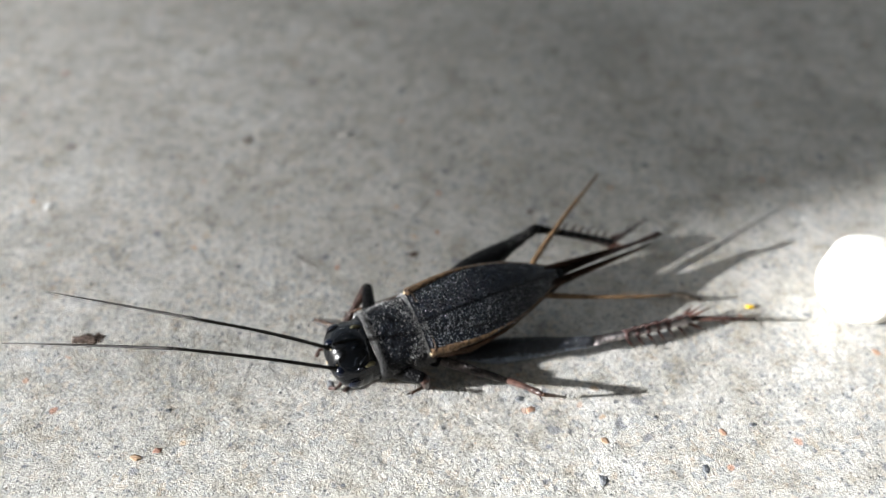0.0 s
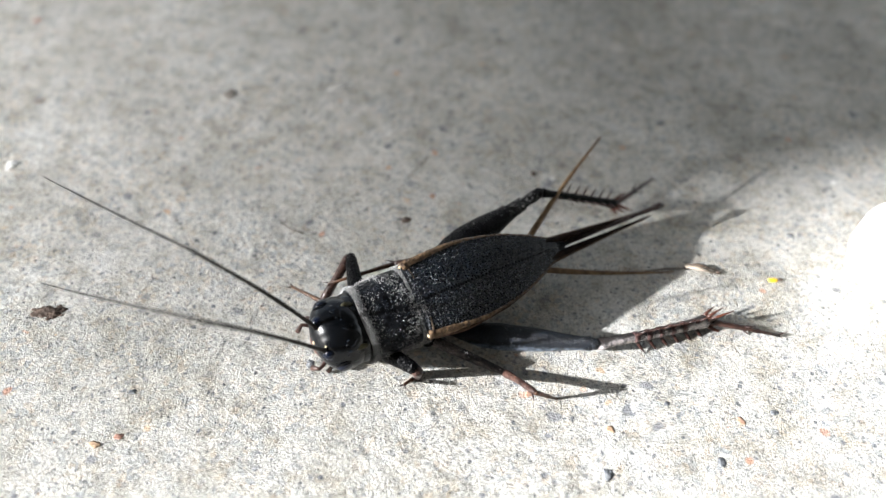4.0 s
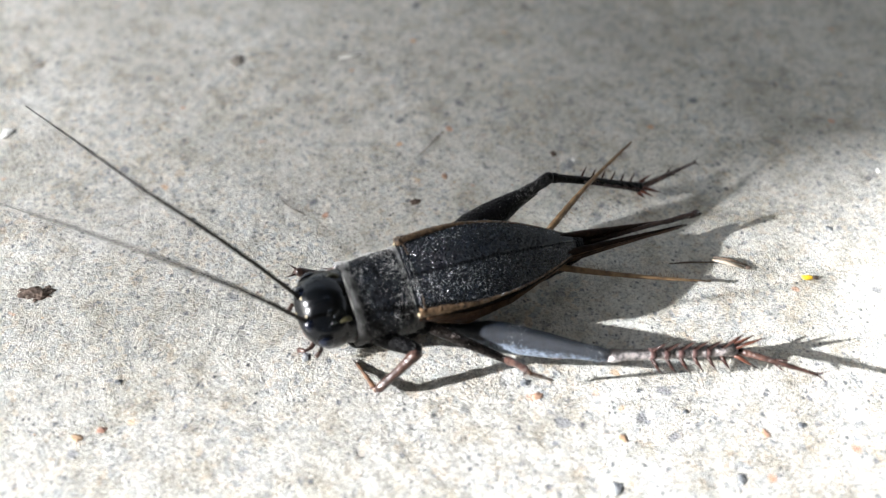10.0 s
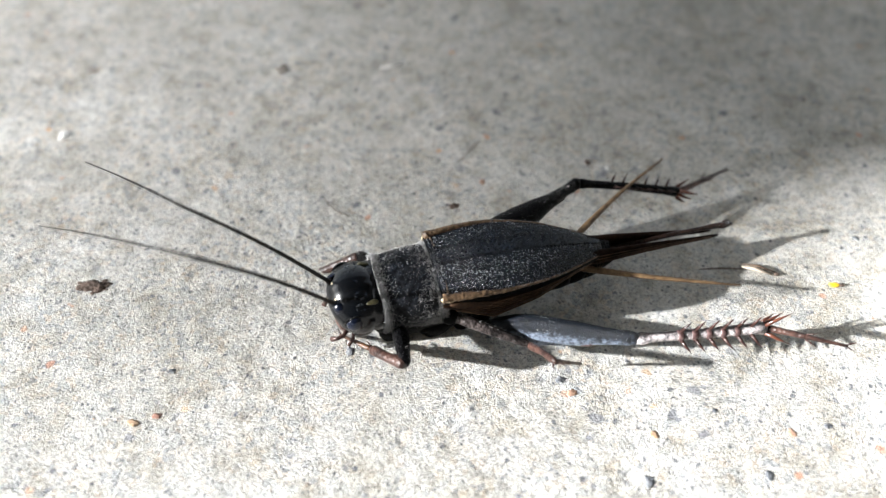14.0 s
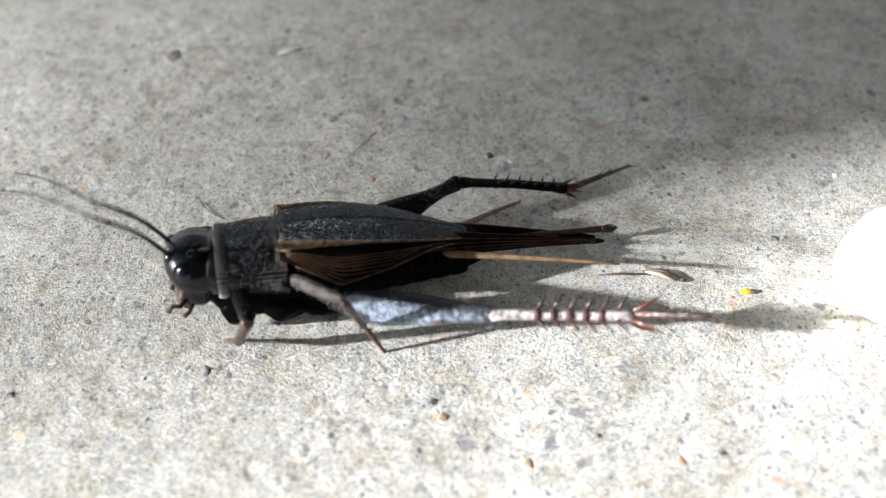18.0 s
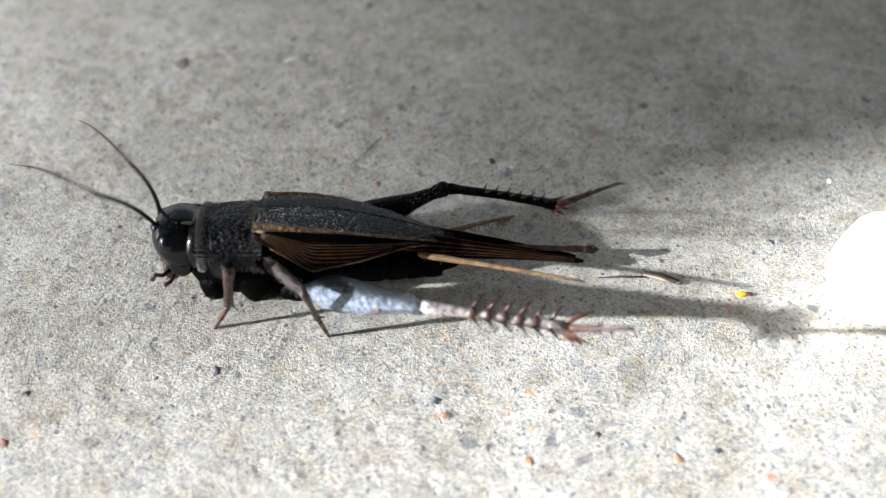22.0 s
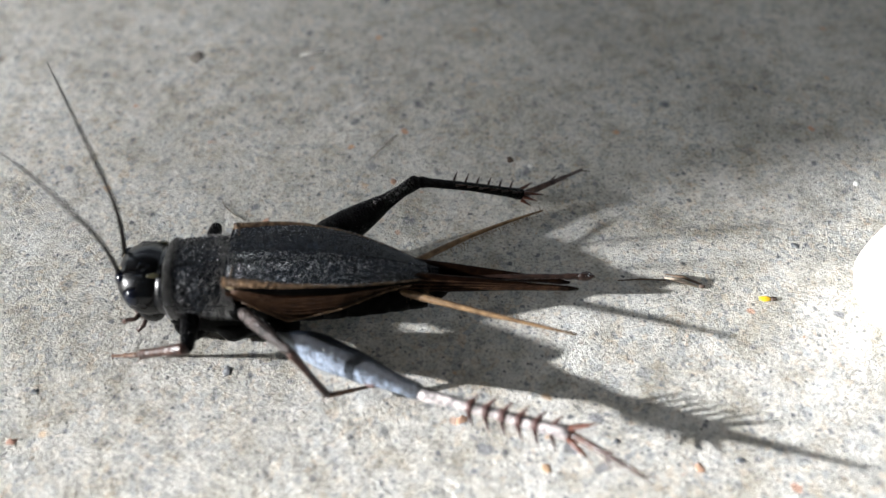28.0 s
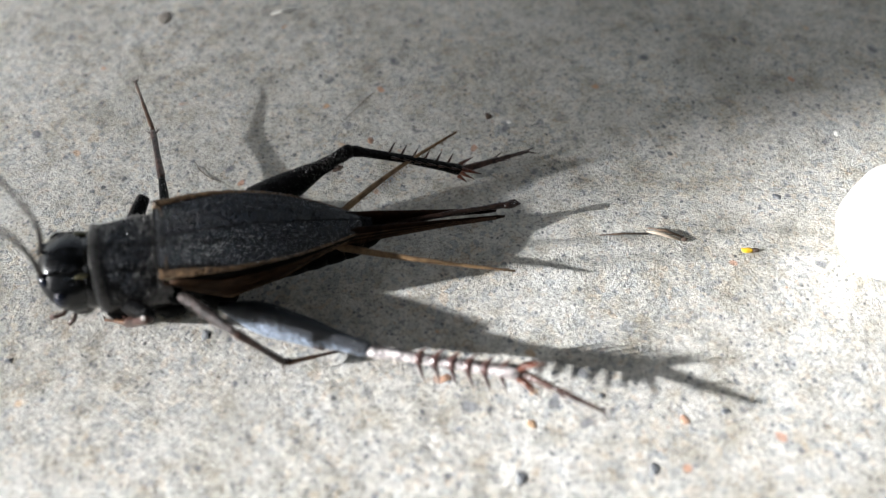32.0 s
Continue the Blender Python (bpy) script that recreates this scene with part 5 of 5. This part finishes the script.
    limb("right front", (3.4, -2.2, 2.0), (4.8, 4.6, 3.6), [
        (0, (1.75, -6.24, -0.05), (5.13, -3.60, -1.65), (6.96, -5.86, -3.68)),
        (2, (1.24, -5.97, -0.08), (4.98, -3.68, -1.44), (7.02, -5.85, -3.35)),
        (3, (1.24, -5.97, -0.08), (4.98, -3.68, -1.44), (7.02, -5.85, -3.35)),
        (3.5, (1.89, -6.14, -0.31), (5.36, -3.41, -1.48), (6.95, -5.90, -3.42)),
        (6, (1.89, -6.14, -0.31), (5.36, -3.41, -1.48), (6.95, -5.90, -3.42)),
        (8, (1.89, -6.14, -0.31), (5.36, -3.41, -1.48), (6.95, -5.90, -3.42)),
        (9, (3.04, -4.04, -2.71), (5.99, -5.56, -0.45), (6.42, -6.52, -3.91)),
        (12, (3.17, -5.80, -1.19), (6.52, -2.89, -1.90), (6.57, -5.82, -3.91)),
        (13, (3.32, -6.40, -0.37), (5.92, -2.88, -1.48), (6.73, -5.81, -3.31)),
        (15, (5.71, -5.56, -0.09), (5.98, -9.38, -2.33), (8.59, -8.50, -2.59)),
        (15.5, (5.43, -6.61, 0.95), (6.57, -10.30, -1.80), (8.08, -7.94, -0.01)),
        (19, (4.49, -6.09, 1.29), (6.15, -2.13, 0.10), (6.62, -5.56, 0.95)),
        (25, (4.51, -6.07, 1.20), (5.99, -2.06, -0.11), (6.58, -5.46, 0.80)),
        (28, (2.64, -6.88, 2.81), (4.56, -3.66, 0.18), (7.45, -5.63, -0.32)),
        (29, (3.07, -6.79, 3.41), (4.53, -3.67, 0.41), (7.46, -5.60, -0.05)),
        (30, (4.08, -6.96, 1.94), (4.91, -3.00, -0.11), (7.13, -5.72, -0.59)),
        (31, (0.99, -6.39, 2.72), (4.07, -4.64, -0.27), (7.37, -5.15, -1.44)),
        (32, (1.20, -6.58, 2.62), (3.97, -4.76, -0.66), (7.27, -5.11, -1.92)),
    ])
    limb("left antenna", (8.3, 1.0, 5.2), (14, 20), [
        (0, (20.60, -4.65, 9.79), (33.85, -13.52, -2.03)),
        (1, (19.43, -3.43, 11.54), (31.91, -12.54, -1.11)),
        (2, (16.68, -2.97, 14.62), (29.26, -13.32, 2.64)),
        (3, (17.28, -1.49, 15.65), (28.89, -11.77, 3.01)),
        (3.5, (17.49, -3.29, 15.07), (25.48, -12.33, -0.52)),
        (6, (16.55, -3.05, 15.19), (27.78, -13.04, 1.78)),
        (7, (17.65, -3.08, 14.59), (28.49, -12.61, 0.86)),
        (8, (16.69, 0.32, 16.39), (26.09, -9.22, 1.54)),
        (9, (17.19, -1.94, 15.39), (27.17, -13.26, 2.32)),
        (11, (17.04, -1.99, 15.18), (26.90, -14.85, 3.38)),
        (12, (17.07, -0.29, 15.53), (28.04, -9.99, 1.86)),
        (13, (17.55, -0.39, 15.24), (28.34, -11.38, 2.49)),
        (14, (17.73, 1.02, 15.55), (29.53, -11.34, 5.16)),
        (15, (14.95, 1.59, 16.45), (27.49, -11.52, 7.25)),
        (15.5, (12.05, 2.43, 17.91), (21.60, -12.14, 7.81)),
        (17.5, (10.96, 10.76, 13.46), (20.13, -6.28, 7.31)),
        (19, (10.30, 11.59, 13.49), (21.00, -4.74, 8.71)),
        (20, (9.83, 12.58, 12.34), (21.09, -3.29, 7.51)),
        (21, (8.96, 12.81, 12.70), (20.12, -3.28, 8.60)),
        (22, (8.46, 12.52, 12.60), (20.31, -3.05, 8.28)),
        (23.5, (9.35, 12.44, 12.57), (24.31, -0.97, 11.14)),
        (25, (10.55, 11.12, 14.15), (26.51, -1.11, 13.65)),
        (27.5, (7.67, 6.17, 17.90), (21.18, -8.37, 15.36)),
        (28, (7.01, 7.60, 17.14), (18.14, -7.39, 10.05)),
        (29, (4.53, 7.36, 16.70), (14.77, -8.63, 10.23)),
        (30, (4.77, 7.70, 16.68), (15.12, -7.54, 8.88)),
        (31, (5.42, 7.32, 17.09), (14.67, -8.24, 8.58)),
        (32, (6.97, 5.89, 18.09), (14.96, -8.78, 7.20)),
    ])
    limb("right antenna", (8.3, -1.0, 5.2), (13, 19), [
        (0, (17.96, -5.23, 12.84), (28.51, -15.50, 1.07)),
        (1, (17.56, -4.61, 13.66), (26.21, -13.70, -0.29)),
        (2, (17.05, -5.60, 13.41), (28.13, -16.89, 2.87)),
        (3, (16.61, -4.47, 14.58), (27.10, -16.69, 4.49)),
        (3.5, (15.97, -7.39, 13.90), (23.07, -19.16, 1.22)),
        (6, (16.29, -9.14, 11.96), (23.44, -22.45, 0.66)),
        (8, (17.24, -6.86, 12.60), (24.90, -20.21, 1.46)),
        (9, (17.05, -8.34, 11.39), (24.46, -22.53, 1.32)),
        (11, (16.52, -8.72, 10.83), (23.89, -23.68, 1.83)),
        (12, (16.30, -4.70, 13.56), (24.77, -15.83, 0.58)),
        (13, (16.54, -5.22, 13.85), (23.95, -18.68, 2.69)),
        (14, (17.68, -4.42, 13.53), (25.90, -18.36, 3.58)),
        (15, (15.81, -5.79, 13.62), (26.29, -20.04, 6.46)),
        (15.5, (12.36, -1.90, 16.23), (21.99, -15.84, 7.14)),
        (17.5, (11.07, 7.65, 12.98), (19.63, -8.97, 8.08)),
        (19, (10.10, 8.93, 12.94), (19.80, -6.91, 8.83)),
        (20, (10.27, 9.37, 12.63), (19.25, -6.65, 8.18)),
        (21, (8.89, 9.49, 12.85), (17.63, -6.97, 9.19)),
        (22, (7.22, 8.86, 13.33), (16.10, -7.67, 10.55)),
        (23.5, (7.72, 9.67, 12.37), (15.89, -7.32, 10.62)),
        (25, (8.02, 9.30, 13.03), (17.34, -6.85, 9.99)),
        (27.5, (6.00, 2.33, 17.67), (14.37, -14.10, 13.81)),
        (28, (6.46, 3.15, 17.08), (15.11, -13.54, 14.05)),
        (29, (4.69, 5.54, 15.58), (13.21, -10.01, 8.90)),
        (30, (5.08, 4.33, 16.55), (13.62, -10.71, 8.95)),
        (31, (4.87, 4.55, 16.36), (12.10, -10.04, 6.80)),
        (32, (6.07, 3.65, 17.04), (12.73, -11.03, 7.17)),
    ])


motions()
